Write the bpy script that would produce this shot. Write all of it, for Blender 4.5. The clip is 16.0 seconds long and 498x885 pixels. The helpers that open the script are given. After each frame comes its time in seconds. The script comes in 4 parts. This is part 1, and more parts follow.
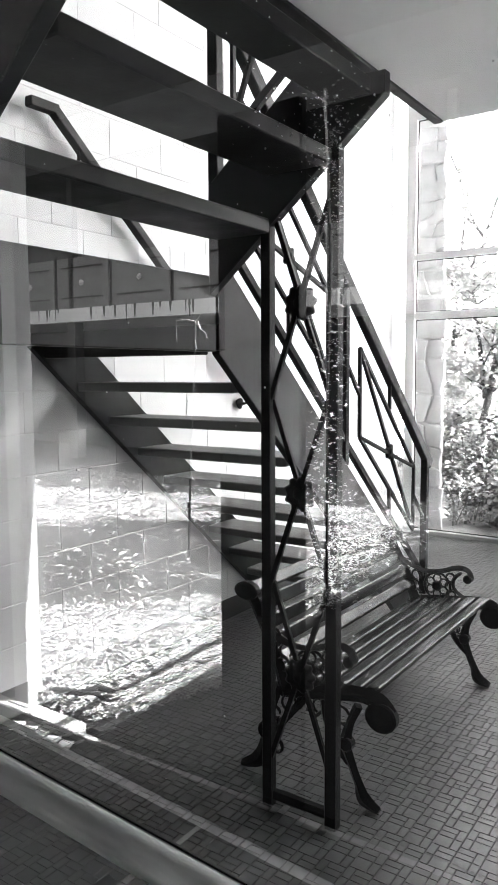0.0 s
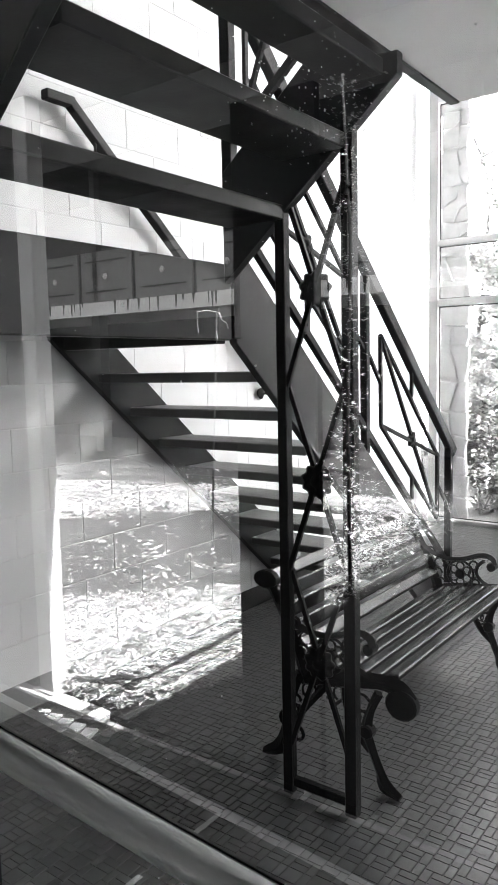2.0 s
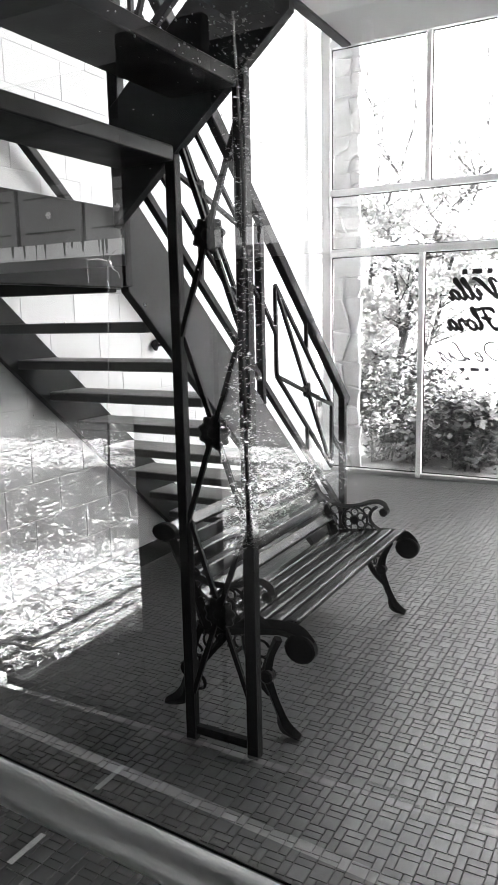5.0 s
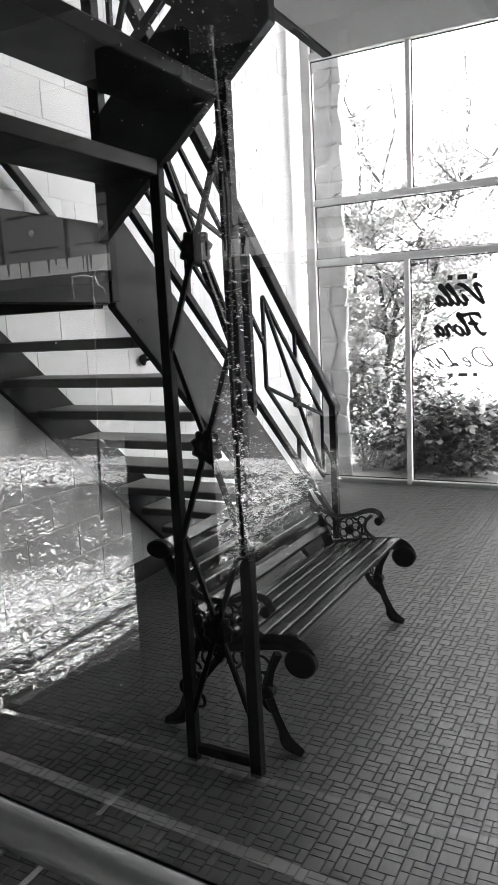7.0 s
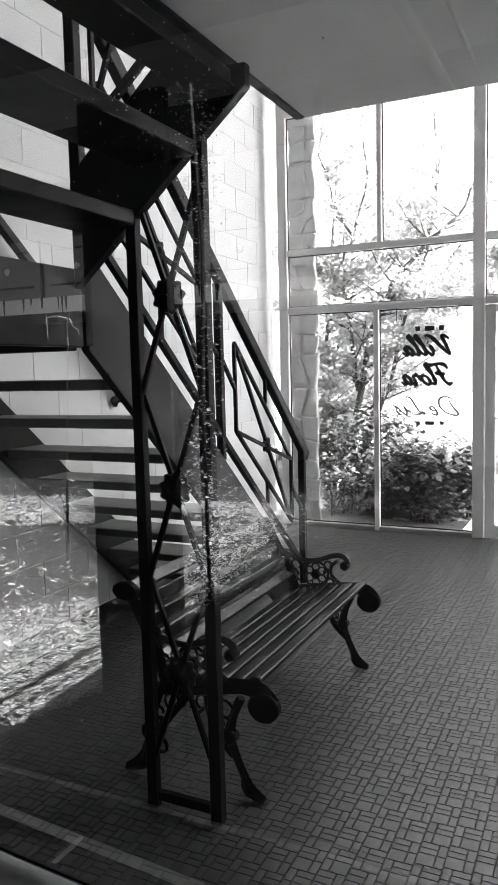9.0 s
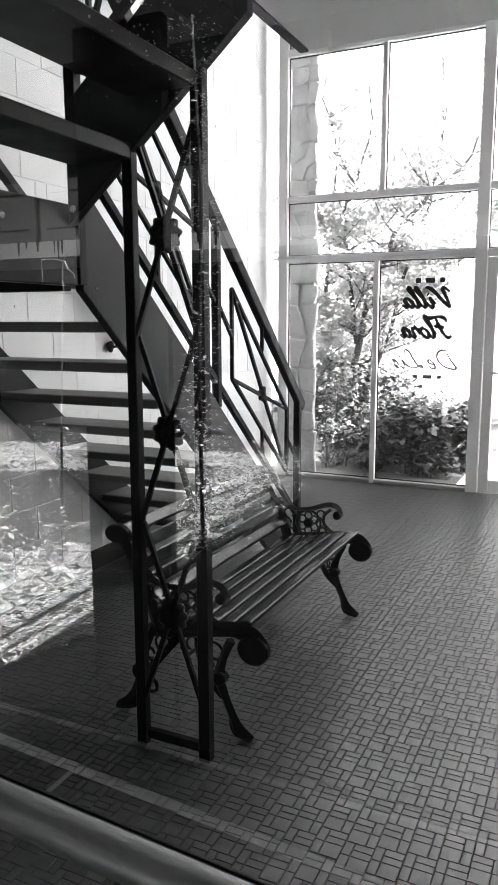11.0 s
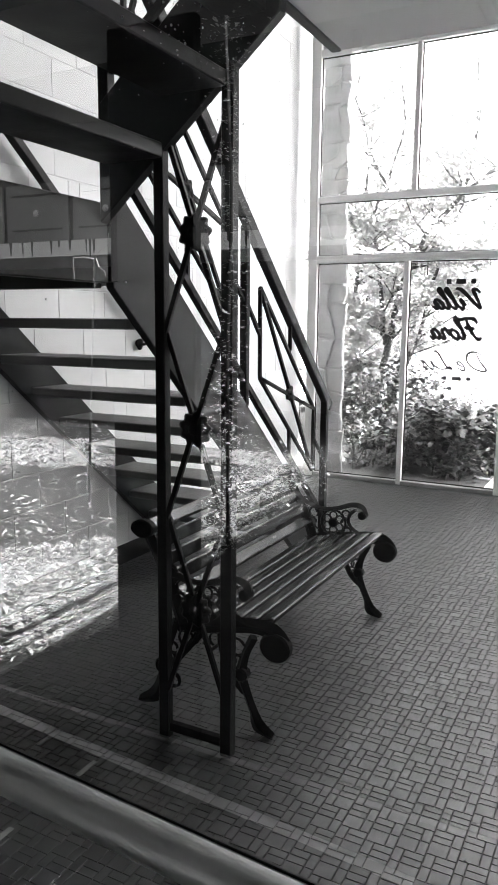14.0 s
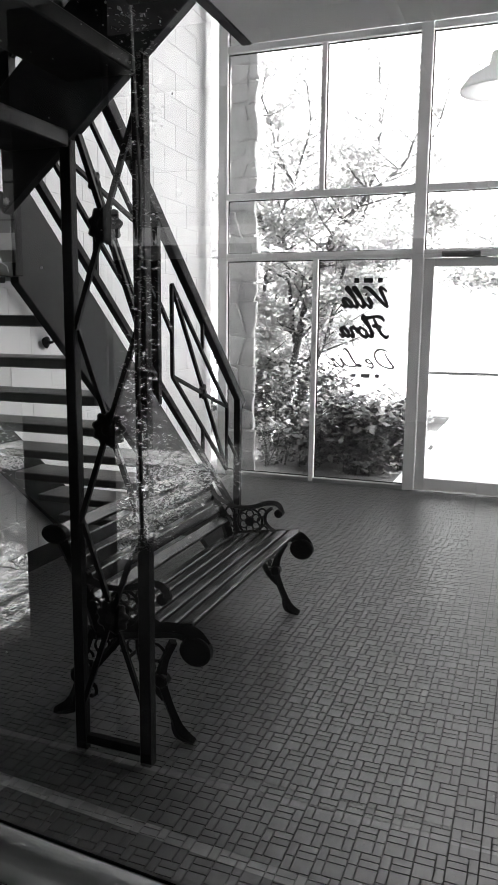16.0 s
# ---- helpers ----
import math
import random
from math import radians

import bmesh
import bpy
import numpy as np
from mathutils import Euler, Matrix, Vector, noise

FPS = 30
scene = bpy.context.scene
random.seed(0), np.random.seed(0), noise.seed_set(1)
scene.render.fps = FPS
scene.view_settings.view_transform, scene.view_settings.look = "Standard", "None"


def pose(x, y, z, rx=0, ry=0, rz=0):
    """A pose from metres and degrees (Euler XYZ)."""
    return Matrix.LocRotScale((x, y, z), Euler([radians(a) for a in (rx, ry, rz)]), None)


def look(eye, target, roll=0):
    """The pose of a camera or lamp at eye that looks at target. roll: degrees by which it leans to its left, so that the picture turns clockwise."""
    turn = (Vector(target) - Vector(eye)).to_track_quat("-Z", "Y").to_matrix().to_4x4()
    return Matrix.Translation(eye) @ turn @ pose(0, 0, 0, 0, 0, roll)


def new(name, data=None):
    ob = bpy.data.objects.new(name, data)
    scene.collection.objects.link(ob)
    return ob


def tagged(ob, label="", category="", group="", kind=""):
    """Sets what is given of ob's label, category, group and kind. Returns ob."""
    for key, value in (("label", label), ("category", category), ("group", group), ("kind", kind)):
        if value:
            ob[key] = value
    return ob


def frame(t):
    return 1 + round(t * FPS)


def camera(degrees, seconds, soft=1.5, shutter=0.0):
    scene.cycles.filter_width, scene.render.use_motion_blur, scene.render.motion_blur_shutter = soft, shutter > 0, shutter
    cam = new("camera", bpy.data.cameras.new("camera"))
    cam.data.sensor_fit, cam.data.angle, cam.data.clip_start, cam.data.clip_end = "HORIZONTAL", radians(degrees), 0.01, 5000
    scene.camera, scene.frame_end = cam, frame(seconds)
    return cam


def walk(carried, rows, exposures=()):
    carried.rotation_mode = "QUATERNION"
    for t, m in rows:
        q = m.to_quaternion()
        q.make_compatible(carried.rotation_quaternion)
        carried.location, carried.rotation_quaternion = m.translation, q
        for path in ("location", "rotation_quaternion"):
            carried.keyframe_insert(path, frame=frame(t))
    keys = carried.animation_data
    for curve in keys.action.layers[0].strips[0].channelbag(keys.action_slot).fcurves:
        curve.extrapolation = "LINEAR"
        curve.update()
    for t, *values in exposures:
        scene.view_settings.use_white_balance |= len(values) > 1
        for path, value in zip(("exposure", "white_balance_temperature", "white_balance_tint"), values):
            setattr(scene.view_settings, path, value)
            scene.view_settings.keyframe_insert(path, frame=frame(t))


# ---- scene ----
cam = camera(37.0, 16.0, soft=1.0)
PATH = [
    (0, (0.494, 0.457, 1.48), (-0.64, 2.093, 1.295), -0.3),
    (0.5, (0.493, 0.467, 1.473), (-0.621, 2.116, 1.278), 0.5),
    (1, (0.505, 0.478, 1.471), (-0.673, 2.085, 1.3), -0.5),
    (1.5, (0.511, 0.485, 1.469), (-0.683, 2.076, 1.258), -0.5),
    (2, (0.52, 0.478, 1.467), (-0.672, 2.071, 1.261), -1.2),
    (2.5, (0.524, 0.483, 1.461), (-0.673, 2.07, 1.237), -1.6),
    (3, (0.52, 0.487, 1.462), (-0.663, 2.084, 1.243), -1.9),
    (3.5, (0.52, 0.506, 1.469), (-0.724, 2.039, 1.148), -3.8),
    (4, (0.505, 0.502, 1.456), (-0.652, 2.093, 1.097), -2.2),
    (4.5, (0.503, 0.502, 1.462), (-0.499, 2.193, 1.091), -1.1),
    (4.7, (0.504, 0.504, 1.456), (-0.464, 2.218, 1.1), -0.9),
    (6.8, (0.482, 0.521, 1.454), (-0.453, 2.265, 1.162), -2.3),
    (7, (0.481, 0.525, 1.458), (-0.449, 2.269, 1.151), -2.9),
    (7.5, (0.49, 0.518, 1.456), (-0.409, 2.286, 1.199), -3.2),
    (8, (0.512, 0.514, 1.462), (-0.302, 2.325, 1.219), -3.7),
    (8.5, (0.506, 0.518, 1.456), (-0.319, 2.318, 1.179), -3.2),
    (9, (0.51, 0.49, 1.468), (-0.353, 2.283, 1.272), -1.4),
    (9.2, (0.506, 0.488, 1.443), (-0.374, 2.27, 1.218), -0.8),
    (11.5, (0.506, 0.51, 1.438), (-0.345, 2.289, 1.105), -0.0),
    (12, (0.497, 0.508, 1.438), (-0.451, 2.236, 1.101), 0.4),
    (12.5, (0.504, 0.501, 1.433), (-0.463, 2.224, 1.122), 1.3),
    (13, (0.512, 0.493, 1.446), (-0.464, 2.211, 1.133), 0.1),
    (13.5, (0.511, 0.49, 1.43), (-0.452, 2.215, 1.121), 1.3),
    (14, (0.516, 0.497, 1.433), (-0.397, 2.247, 1.112), 0.5),
    (14.5, (0.517, 0.478, 1.437), (-0.435, 2.218, 1.175), 1.1),
    (15, (0.496, 0.494, 1.43), (-0.436, 2.237, 1.124), 1.3),
    (15.5, (0.483, 0.512, 1.44), (-0.343, 2.314, 1.175), 2.8),
    (16, (0.477, 0.532, 1.426), (-0.217, 2.38, 1.104), 0.6),
]
walk(cam, [(t, look(eye, to, roll)) for t, eye, to, roll in PATH], exposures=[(0, 4.72), (4.5, 4.68), (7, 3.93), (8, 3.66), (9, 3.48), (11.5, 3.92), (15, 4.0), (15.5, 3.72), (16, 3.35)])

# ---- light ----
world = bpy.data.worlds.new("sky")
scene.world = world
world.use_nodes = True
wn = world.node_tree
bg = wn.nodes["Background"]
sky = wn.nodes.new("ShaderNodeTexSky")
sky.sky_type, sky.sun_disc = "NISHITA", False
SUN_EL, SUN_AZ = 55.0, 100.0          # degrees above the horizon; compass turn from +y towards +x
sky.sun_elevation, sky.sun_rotation = radians(SUN_EL), radians(SUN_AZ)
sky.air_density, sky.dust_density = 1.0, 2.0
grey = wn.nodes.new("ShaderNodeRGBToBW")
wn.links.new(sky.outputs[0], grey.inputs[0])
wn.links.new(grey.outputs[0], bg.inputs["Color"])
bg.inputs["Strength"].default_value = 0.15
sun = new("sun", bpy.data.lights.new("sun", "SUN"))
sun.data.energy, sun.data.angle = 5.0, radians(0.5)
sun.matrix_world = look((0, 0, 20), Vector((0, 0, 20)) - Vector((math.sin(radians(SUN_AZ)) * math.cos(radians(SUN_EL)),
                        math.cos(radians(SUN_AZ)) * math.cos(radians(SUN_EL)), math.sin(radians(SUN_EL)))))

# the sky's light through the upper panes of the tall window
sky_light = new("window_sky_light", bpy.data.lights.new("window_sky_light", "AREA"))
sky_light.data.shape, sky_light.data.size, sky_light.data.size_y, sky_light.data.energy = "RECTANGLE", 5.4, 0.8, 24.0
sky_light.matrix_world = look((1.7, 6.55, 4.3), (1.3, 5.5, 0.0))


# ---- materials ----
def material(name, base, rough=0.6, metal=0.0, vary=0.15, scale=6.0, grain=80.0, bump=0.15, per_object=0.0, stretch=(1, 1, 1), spec=0.5, island=0.0, gloss_vary=0.35):
    """A grey surface with stains at one scale, grain at another, and a fine relief."""
    m = bpy.data.materials.new(name)
    m.use_nodes = True
    nt = m.node_tree
    bs = nt.nodes["Principled BSDF"]
    bs.inputs["Metallic"].default_value = metal
    bs.inputs["Specular IOR Level"].default_value = spec
    tc = nt.nodes.new("ShaderNodeTexCoord")
    geo = nt.nodes.new("ShaderNodeNewGeometry")
    mp = nt.nodes.new("ShaderNodeMapping")
    mp.inputs["Scale"].default_value = stretch
    nt.links.new(geo.outputs["Position"], mp.inputs["Vector"])
    n1 = nt.nodes.new("ShaderNodeTexNoise")
    n1.inputs["Scale"].default_value, n1.inputs["Detail"].default_value = scale, 5
    n2 = nt.nodes.new("ShaderNodeTexNoise")
    n2.inputs["Scale"].default_value, n2.inputs["Detail"].default_value = grain, 4
    for n in (n1, n2):
        nt.links.new(mp.outputs[0], n.inputs["Vector"])
    def math_node(op, a, b):
        q = nt.nodes.new("ShaderNodeMath")
        q.operation = op
        for i, v in enumerate((a, b)):
            if isinstance(v, (int, float)):
                q.inputs[i].default_value = v
            else:
                nt.links.new(v, q.inputs[i])
        return q.outputs[0]
    f = math_node("ADD", math_node("MULTIPLY", math_node("SUBTRACT", n1.outputs[0], 0.5), vary * 2.2),
                  math_node("MULTIPLY", math_node("SUBTRACT", n2.outputs[0], 0.5), vary * 1.2))
    if per_object:
        oi = nt.nodes.new("ShaderNodeObjectInfo")
        f = math_node("ADD", f, math_node("MULTIPLY", math_node("SUBTRACT", oi.outputs["Random"], 0.5), per_object))
    if island:
        f = math_node("ADD", f, math_node("MULTIPLY", math_node("SUBTRACT", geo.outputs["Random Per Island"], 0.5), island))
    v = math_node("MULTIPLY", math_node("ADD", f, 1.0), base)
    cc = nt.nodes.new("ShaderNodeCombineColor")
    for i in range(3):
        nt.links.new(v, cc.inputs[i])
    nt.links.new(cc.outputs[0], bs.inputs["Base Color"])
    r = math_node("ADD", math_node("MULTIPLY", math_node("SUBTRACT", n1.outputs[0], 0.5), gloss_vary), rough)
    nt.links.new(r, bs.inputs["Roughness"])
    if bump:
        bp = nt.nodes.new("ShaderNodeBump")
        bp.inputs["Strength"].default_value, bp.inputs["Distance"].default_value = bump, 0.004
        nt.links.new(n2.outputs[0], bp.inputs["Height"])
        nt.links.new(bp.outputs[0], bs.inputs["Normal"])
    return m


def glass(name, ior=1.5, tint=0.97):
    m = bpy.data.materials.new(name)
    m.use_nodes = True
    nt = m.node_tree
    nt.nodes.remove(nt.nodes["Principled BSDF"])
    tr, gl = nt.nodes.new("ShaderNodeBsdfTransparent"), nt.nodes.new("ShaderNodeBsdfGlossy")
    tr.inputs["Color"].default_value = (tint, tint, tint, 1)
    gl.inputs["Roughness"].default_value = 0.0
    gl.inputs["Color"].default_value = (1, 1, 1, 1)
    fr, mx = nt.nodes.new("ShaderNodeFresnel"), nt.nodes.new("ShaderNodeMixShader")
    fr.inputs["IOR"].default_value = ior
    nt.links.new(fr.outputs[0], mx.inputs[0])
    nt.links.new(tr.outputs[0], mx.inputs[1])
    nt.links.new(gl.outputs[0], mx.inputs[2])
    nt.links.new(mx.outputs[0], nt.nodes["Material Output"].inputs[0])
    return m


M_BLOCK = material("painted_block", 0.5, 0.75, vary=0.08, scale=3, grain=120, bump=0.5, per_object=0.08)
M_MORTAR = material("mortar", 0.52, 0.9, vary=0.12, scale=5, grain=150, bump=0.5)
M_PLASTER = material("ceiling_plaster", 0.8, 0.85, vary=0.16, scale=1.1, grain=120, bump=0.2)
M_STEEL = material("painted_steel", 0.008, 0.42, vary=0.3, scale=9, grain=60, bump=0.1, spec=0.09)
M_TREAD = material("stone_tread", 0.055, 0.55, vary=0.25, scale=8, grain=160, bump=0.25)
M_IRON = material("cast_iron", 0.003, 0.5, vary=0.3, scale=20, grain=150, bump=0.4, spec=0.06)
M_SLAT = material("stained_slat", 0.006, 0.22, vary=0.3, scale=3, grain=30, bump=0.03, stretch=(10, 0.7, 10), per_object=0.5, spec=0.25, gloss_vary=0.08)
M_TILE = material("mosaic_tile", 0.03, 0.38, vary=0.2, scale=3, grain=60, bump=0.06, per_object=0.3, island=0.3, spec=0.5, gloss_vary=0.05)
M_GROUT = material("grout", 0.01, 0.9, vary=0.2, scale=6, grain=200, bump=0.4)
M_ALU = material("aluminium_frame", 0.62, 0.45, 0.0, vary=0.08, scale=6, grain=90, bump=0.05)
M_SILL = material("weathered_sill", 0.2, 0.5, 0.0, vary=0.2, scale=8, grain=90, bump=0.1)
M_TUBE = material("brushed_tube", 0.74, 0.46, 0.7, vary=0.06, scale=4, grain=40, bump=0.03, stretch=(0.4, 8, 8), gloss_vary=0.1)
M_GASKET = material("rubber_gasket", 0.003, 0.6, vary=0.2, spec=0.1)
M_STONE = material("field_stone", 0.27, 0.8, vary=0.35, scale=9, grain=40, bump=0.9, per_object=0.16)
M_GROUND = material("soil_and_grass", 0.1, 0.95, vary=0.5, scale=2, grain=30, bump=0.8)
# paving near black: the shade it lies in is put into the colour
M_PAVE = material("shade_toned_paving", 0.004, 0.9, vary=0.3, scale=4, grain=120, bump=0.4, spec=0.03)
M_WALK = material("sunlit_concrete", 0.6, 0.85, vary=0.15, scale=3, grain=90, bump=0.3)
# dark lining of unseen walls and upper ceiling, so less light bounces inside
M_UNSEEN_DARK = material("unseen_dark_lining", 0.06, 0.6, vary=0.3, scale=3, grain=40, stretch=(1, 8, 1))
# mulch near black: tree shade over the bed is put into the colour
M_BED = material("shade_toned_mulch", 0.004, 0.95, vary=0.5, scale=4, grain=60, bump=0.8, spec=0.05)
M_PALE = material("weathered_concrete", 0.14, 0.8, vary=0.3, scale=2, grain=60, bump=0.3)
# shrub leaves darker than the tree leaves: their shade is in the colour
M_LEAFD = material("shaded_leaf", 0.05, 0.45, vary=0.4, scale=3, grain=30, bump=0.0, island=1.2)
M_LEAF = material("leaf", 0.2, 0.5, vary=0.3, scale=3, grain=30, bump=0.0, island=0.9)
M_DRY = material("dry_leaf", 0.11, 0.7, vary=0.3, scale=3, grain=40, bump=0.0, island=1.1)
M_BARK = material("bark", 0.07, 0.9, vary=0.4, scale=8, grain=40, bump=0.8, stretch=(1, 1, 0.2))
# pale colour of the bars that stand for sun on the paving
M_SUN_BARS = material("sun_patch_bars", 0.45, 0.55, vary=0.25, scale=12, grain=60, bump=0.2)
M_TWIG = material("dark_bark", 0.008, 0.9, vary=0.4, spec=0.1)
M_TIMBER = material("weathered_timber", 0.13, 0.7, vary=0.25, scale=3, grain=30, bump=0.3, stretch=(8, 8, 0.6))
# near black for stains and for mirrored walls, whose shade is in the colour
M_NEAR_BLACK = material("near_black", 0.004, 0.7, vary=0.3, scale=4, spec=0.08)
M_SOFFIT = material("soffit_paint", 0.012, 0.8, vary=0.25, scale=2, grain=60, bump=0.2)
M_PIER = material("dark_panel_coating", 0.003, 0.85, vary=0.3, scale=5, spec=0.08)
M_INK = material("vinyl_ink", 0.01, 0.5, vary=0.1)
M_INK_PALE = material("pale_vinyl_ink", 0.1, 0.5, vary=0.1)
nt = M_LEAF.node_tree
mx, tl = nt.nodes.new("ShaderNodeMixShader"), nt.nodes.new("ShaderNodeBsdfTranslucent")
mx.inputs[0].default_value = 0.5
tl.inputs[0].default_value = (0.6, 0.6, 0.6, 1)
nt.links.new(nt.nodes["Principled BSDF"].outputs[0], mx.inputs[1])
nt.links.new(tl.outputs[0], mx.inputs[2])
nt.links.new(mx.outputs[0], nt.nodes["Material Output"].inputs[0])
M_LAMP = material("opal_glass", 0.9, 0.5, vary=0.03)
nt = M_LAMP.node_tree
mx, tl = nt.nodes.new("ShaderNodeMixShader"), nt.nodes.new("ShaderNodeBsdfTranslucent")
mx.inputs[0].default_value = 0.85
tl.inputs[0].default_value = (0.95, 0.95, 0.95, 1)
nt.links.new(nt.nodes["Principled BSDF"].outputs[0], mx.inputs[1])
nt.links.new(tl.outputs[0], mx.inputs[2])
nt.links.new(mx.outputs[0], nt.nodes["Material Output"].inputs[0])
M_CLOSER = material("grey_metal", 0.12, 0.5, 0.3, vary=0.15)
M_TAPE = material("worn_tape", 0.5, 0.6, vary=0.4, scale=30, grain=90)
M_GLASS = glass("window_glass", 1.45, 0.98)
M_PANE = glass("coated_front_glass", 3.6, 0.99)
M_CLEAR = bpy.data.materials.new("clear_glass_face")
M_CLEAR.use_nodes = True
M_CLEAR.node_tree.nodes.remove(M_CLEAR.node_tree.nodes["Principled BSDF"])
M_CLEAR.node_tree.links.new(M_CLEAR.node_tree.nodes.new("ShaderNodeBsdfTransparent").outputs[0], M_CLEAR.node_tree.nodes["Material Output"].inputs[0])


# ---- mesh helpers ----
def thing(name, label, category, at=(0, 0, 0), group="", kind=""):
    ob = new(name)
    ob.location = at
    ob.empty_display_size = 0.1
    return tagged(ob, label, category, group, kind)


def finish(bm, smooth=False):
    bmesh.ops.recalc_face_normals(bm, faces=bm.faces)
    if smooth:
        for f in bm.faces:
            f.smooth = True


def part(name, bm, mat, parent=None, label="", smooth=False):
    """Links a bmesh, made in world places, as one mesh object under a thing."""
    finish(bm, smooth)
    me = bpy.data.meshes.new(name)
    if parent is not None:
        off = Vector((0, 0, 0))
        p = parent
        while p is not None:
            off += p.location
            p = p.parent
        bmesh.ops.translate(bm, verts=bm.verts, vec=-off)
    bm.to_mesh(me)
    bm.free()
    me.materials.append(mat)
    ob = new(name, me)
    ob.parent = parent
    if label:
        tagged(ob, label)
    return ob


def solid(name, bm, mat, label, category="", kind="", group="", smooth=False):
    return tagged(part(name, bm, mat, None, "", smooth), label, category, group, kind)


def box(bm, x0, x1, y0, y1, z0, z1, bevel=0.0):
    m = Matrix.Translation(((x0 + x1) / 2, (y0 + y1) / 2, (z0 + z1) / 2)) @ Matrix.Diagonal((abs(x1 - x0), abs(y1 - y0), abs(z1 - z0), 1))
    r = bmesh.ops.create_cube(bm, size=1, matrix=m)
    if bevel:
        es = list({e for v in r["verts"] for e in v.link_edges})
        bmesh.ops.bevel(bm, geom=es, offset=bevel, segments=1, affect="EDGES", profile=0.5)
    return bm


def bx(*a, **k):
    return box(bmesh.new(), *a, **k)


def bar(bm, a, b, w, h, side=(0, 0, 1), bevel=0.0):
    """A straight bar from a to b: h across side's direction, w across the other."""
    a, b = Vector(a), Vector(b)
    d = (b - a)
    n = d.normalized()
    u = Vector(side) - n * n.dot(Vector(side))
    u.normalize()
    v = n.cross(u)
    m = Matrix.Translation((a + b) / 2) @ Matrix((n, v, u)).transposed().to_4x4() @ Matrix.Diagonal((d.length, w, h, 1))
    r = bmesh.ops.create_cube(bm, size=1, matrix=m)
    if bevel:
        es = list({e for q in r["verts"] for e in q.link_edges})
        bmesh.ops.bevel(bm, geom=es, offset=bevel, segments=1, affect="EDGES", profile=0.5)
    return bm


def tube(bm, pts, r, n=10, cap=True, taper=None):
    """A round tube along points; taper gives a radius at each."""
    pts = [Vector(p) for p in pts]
    rings = []
    up = None
    for i, p in enumerate(pts):
        d = (pts[min(i + 1, len(pts) - 1)] - pts[max(i - 1, 0)]).normalized()
        if up is None:
            up = Vector((0, 0, 1)) if abs(d.z) < 0.9 else Vector((1, 0, 0))
        u = (up - d * d.dot(up)).normalized()
        up = u
        v = d.cross(u)
        rad = taper[i] if taper else r
        rings.append([bm.verts.new(p + (u * math.cos(2 * math.pi * k / n) + v * math.sin(2 * math.pi * k / n)) * rad) for k in range(n)])
    for a, b in zip(rings, rings[1:]):
        for k in range(n):
            bm.faces.new((a[k], a[(k + 1) % n], b[(k + 1) % n], b[k]))
    if cap:
        bm.faces.new(rings[0][::-1])
        bm.faces.new(rings[-1])
    return bm


def slab(bm, poly, axis, lo, hi, bevel=0.0):
    """A flat polygon pushed through along an axis: 'x' takes (y, z), 'y' takes (x, z), 'z' takes (x, y)."""
    def at(p, c):
        return {"x": (c, p[0], p[1]), "y": (p[0], c, p[1]), "z": (p[0], p[1], c)}[axis]
    a = [bm.verts.new(at(p, lo)) for p in poly]
    b = [bm.verts.new(at(p, hi)) for p in poly]
    fs = [bm.faces.new(a), bm.faces.new(b[::-1])]
    for i in range(len(poly)):
        j = (i + 1) % len(poly)
        fs.append(bm.faces.new((a[j], a[i], b[i], b[j])))
    if bevel:
        es = list({e for f in fs[:2] for e in f.edges})
        bmesh.ops.bevel(bm, geom=es, offset=bevel, segments=1, affect="EDGES", profile=0.5)
    return bm


def sl(*a, **k):
    return slab(bmesh.new(), *a, **k)


def rosette(bm, c, r, normal, thick=0.02, petals=8, lobe=0.13):
    """A cast flower: a lobed disc with a domed boss on both sides."""
    n = Vector(normal).normalized()
    u = n.orthogonal().normalized()
    v = n.cross(u)
    c = Vector(c)
    k = petals * 6
    rings = []
    for rad, h in ((0.0, 0.62), (0.3, 0.55), (0.38, 0.3), (0.7, 0.42), (1.0, 0.15), (1.0, -0.15), (0.7, -0.42), (0.38, -0.3), (0.3, -0.55), (0.0, -0.62)):
        ring = []
        for i in range(k):
            t = 2 * math.pi * i / k
            q = rad * r * (1 + (lobe * math.cos(petals * t) if rad > 0.5 else 0))
            ring.append(c + (u * math.cos(t) + v * math.sin(t)) * q + n * h * thick)
        rings.append(ring)
    vs = [[bm.verts.new(p) for p in ring] for ring in rings[1:-1]]
    top, bot = bm.verts.new(rings[0][0]), bm.verts.new(rings[-1][0])
    for a, b in zip(vs, vs[1:]):
        for i in range(k):
            bm.faces.new((a[i], a[(i + 1) % k], b[(i + 1) % k], b[i]))
    for i in range(k):
        bm.faces.new((top, vs[0][(i + 1) % k], vs[0][i]))
        bm.faces.new((bot, vs[-1][i], vs[-1][(i + 1) % k]))
    return bm


def pane(parent, x0, x1, y, z0, z1, mat, thick=0.006):
    """A sheet of glass with depth; its room-side face carries the gloss."""
    g = part("pane", bx(x0, x1, y - thick / 2, y + thick / 2, z0, z1), mat, parent)
    g.data.materials.append(M_CLEAR)
    for f in g.data.polygons:
        f.material_index = 0 if f.normal.y < -0.5 else 1
    g.visible_shadow = False
    return g


# ---- plan ----
WX = -2.37          # face of the block wall
GY = 1.05           # front glass, through which the camera looks
WY = 6.95           # window wall
CZ, CX, CY = 2.36, -0.482, 3.08   # lower ceiling: height, its edge at the stair well, its edge at the tall window
ROOF = 5.4
EAST = 4.6

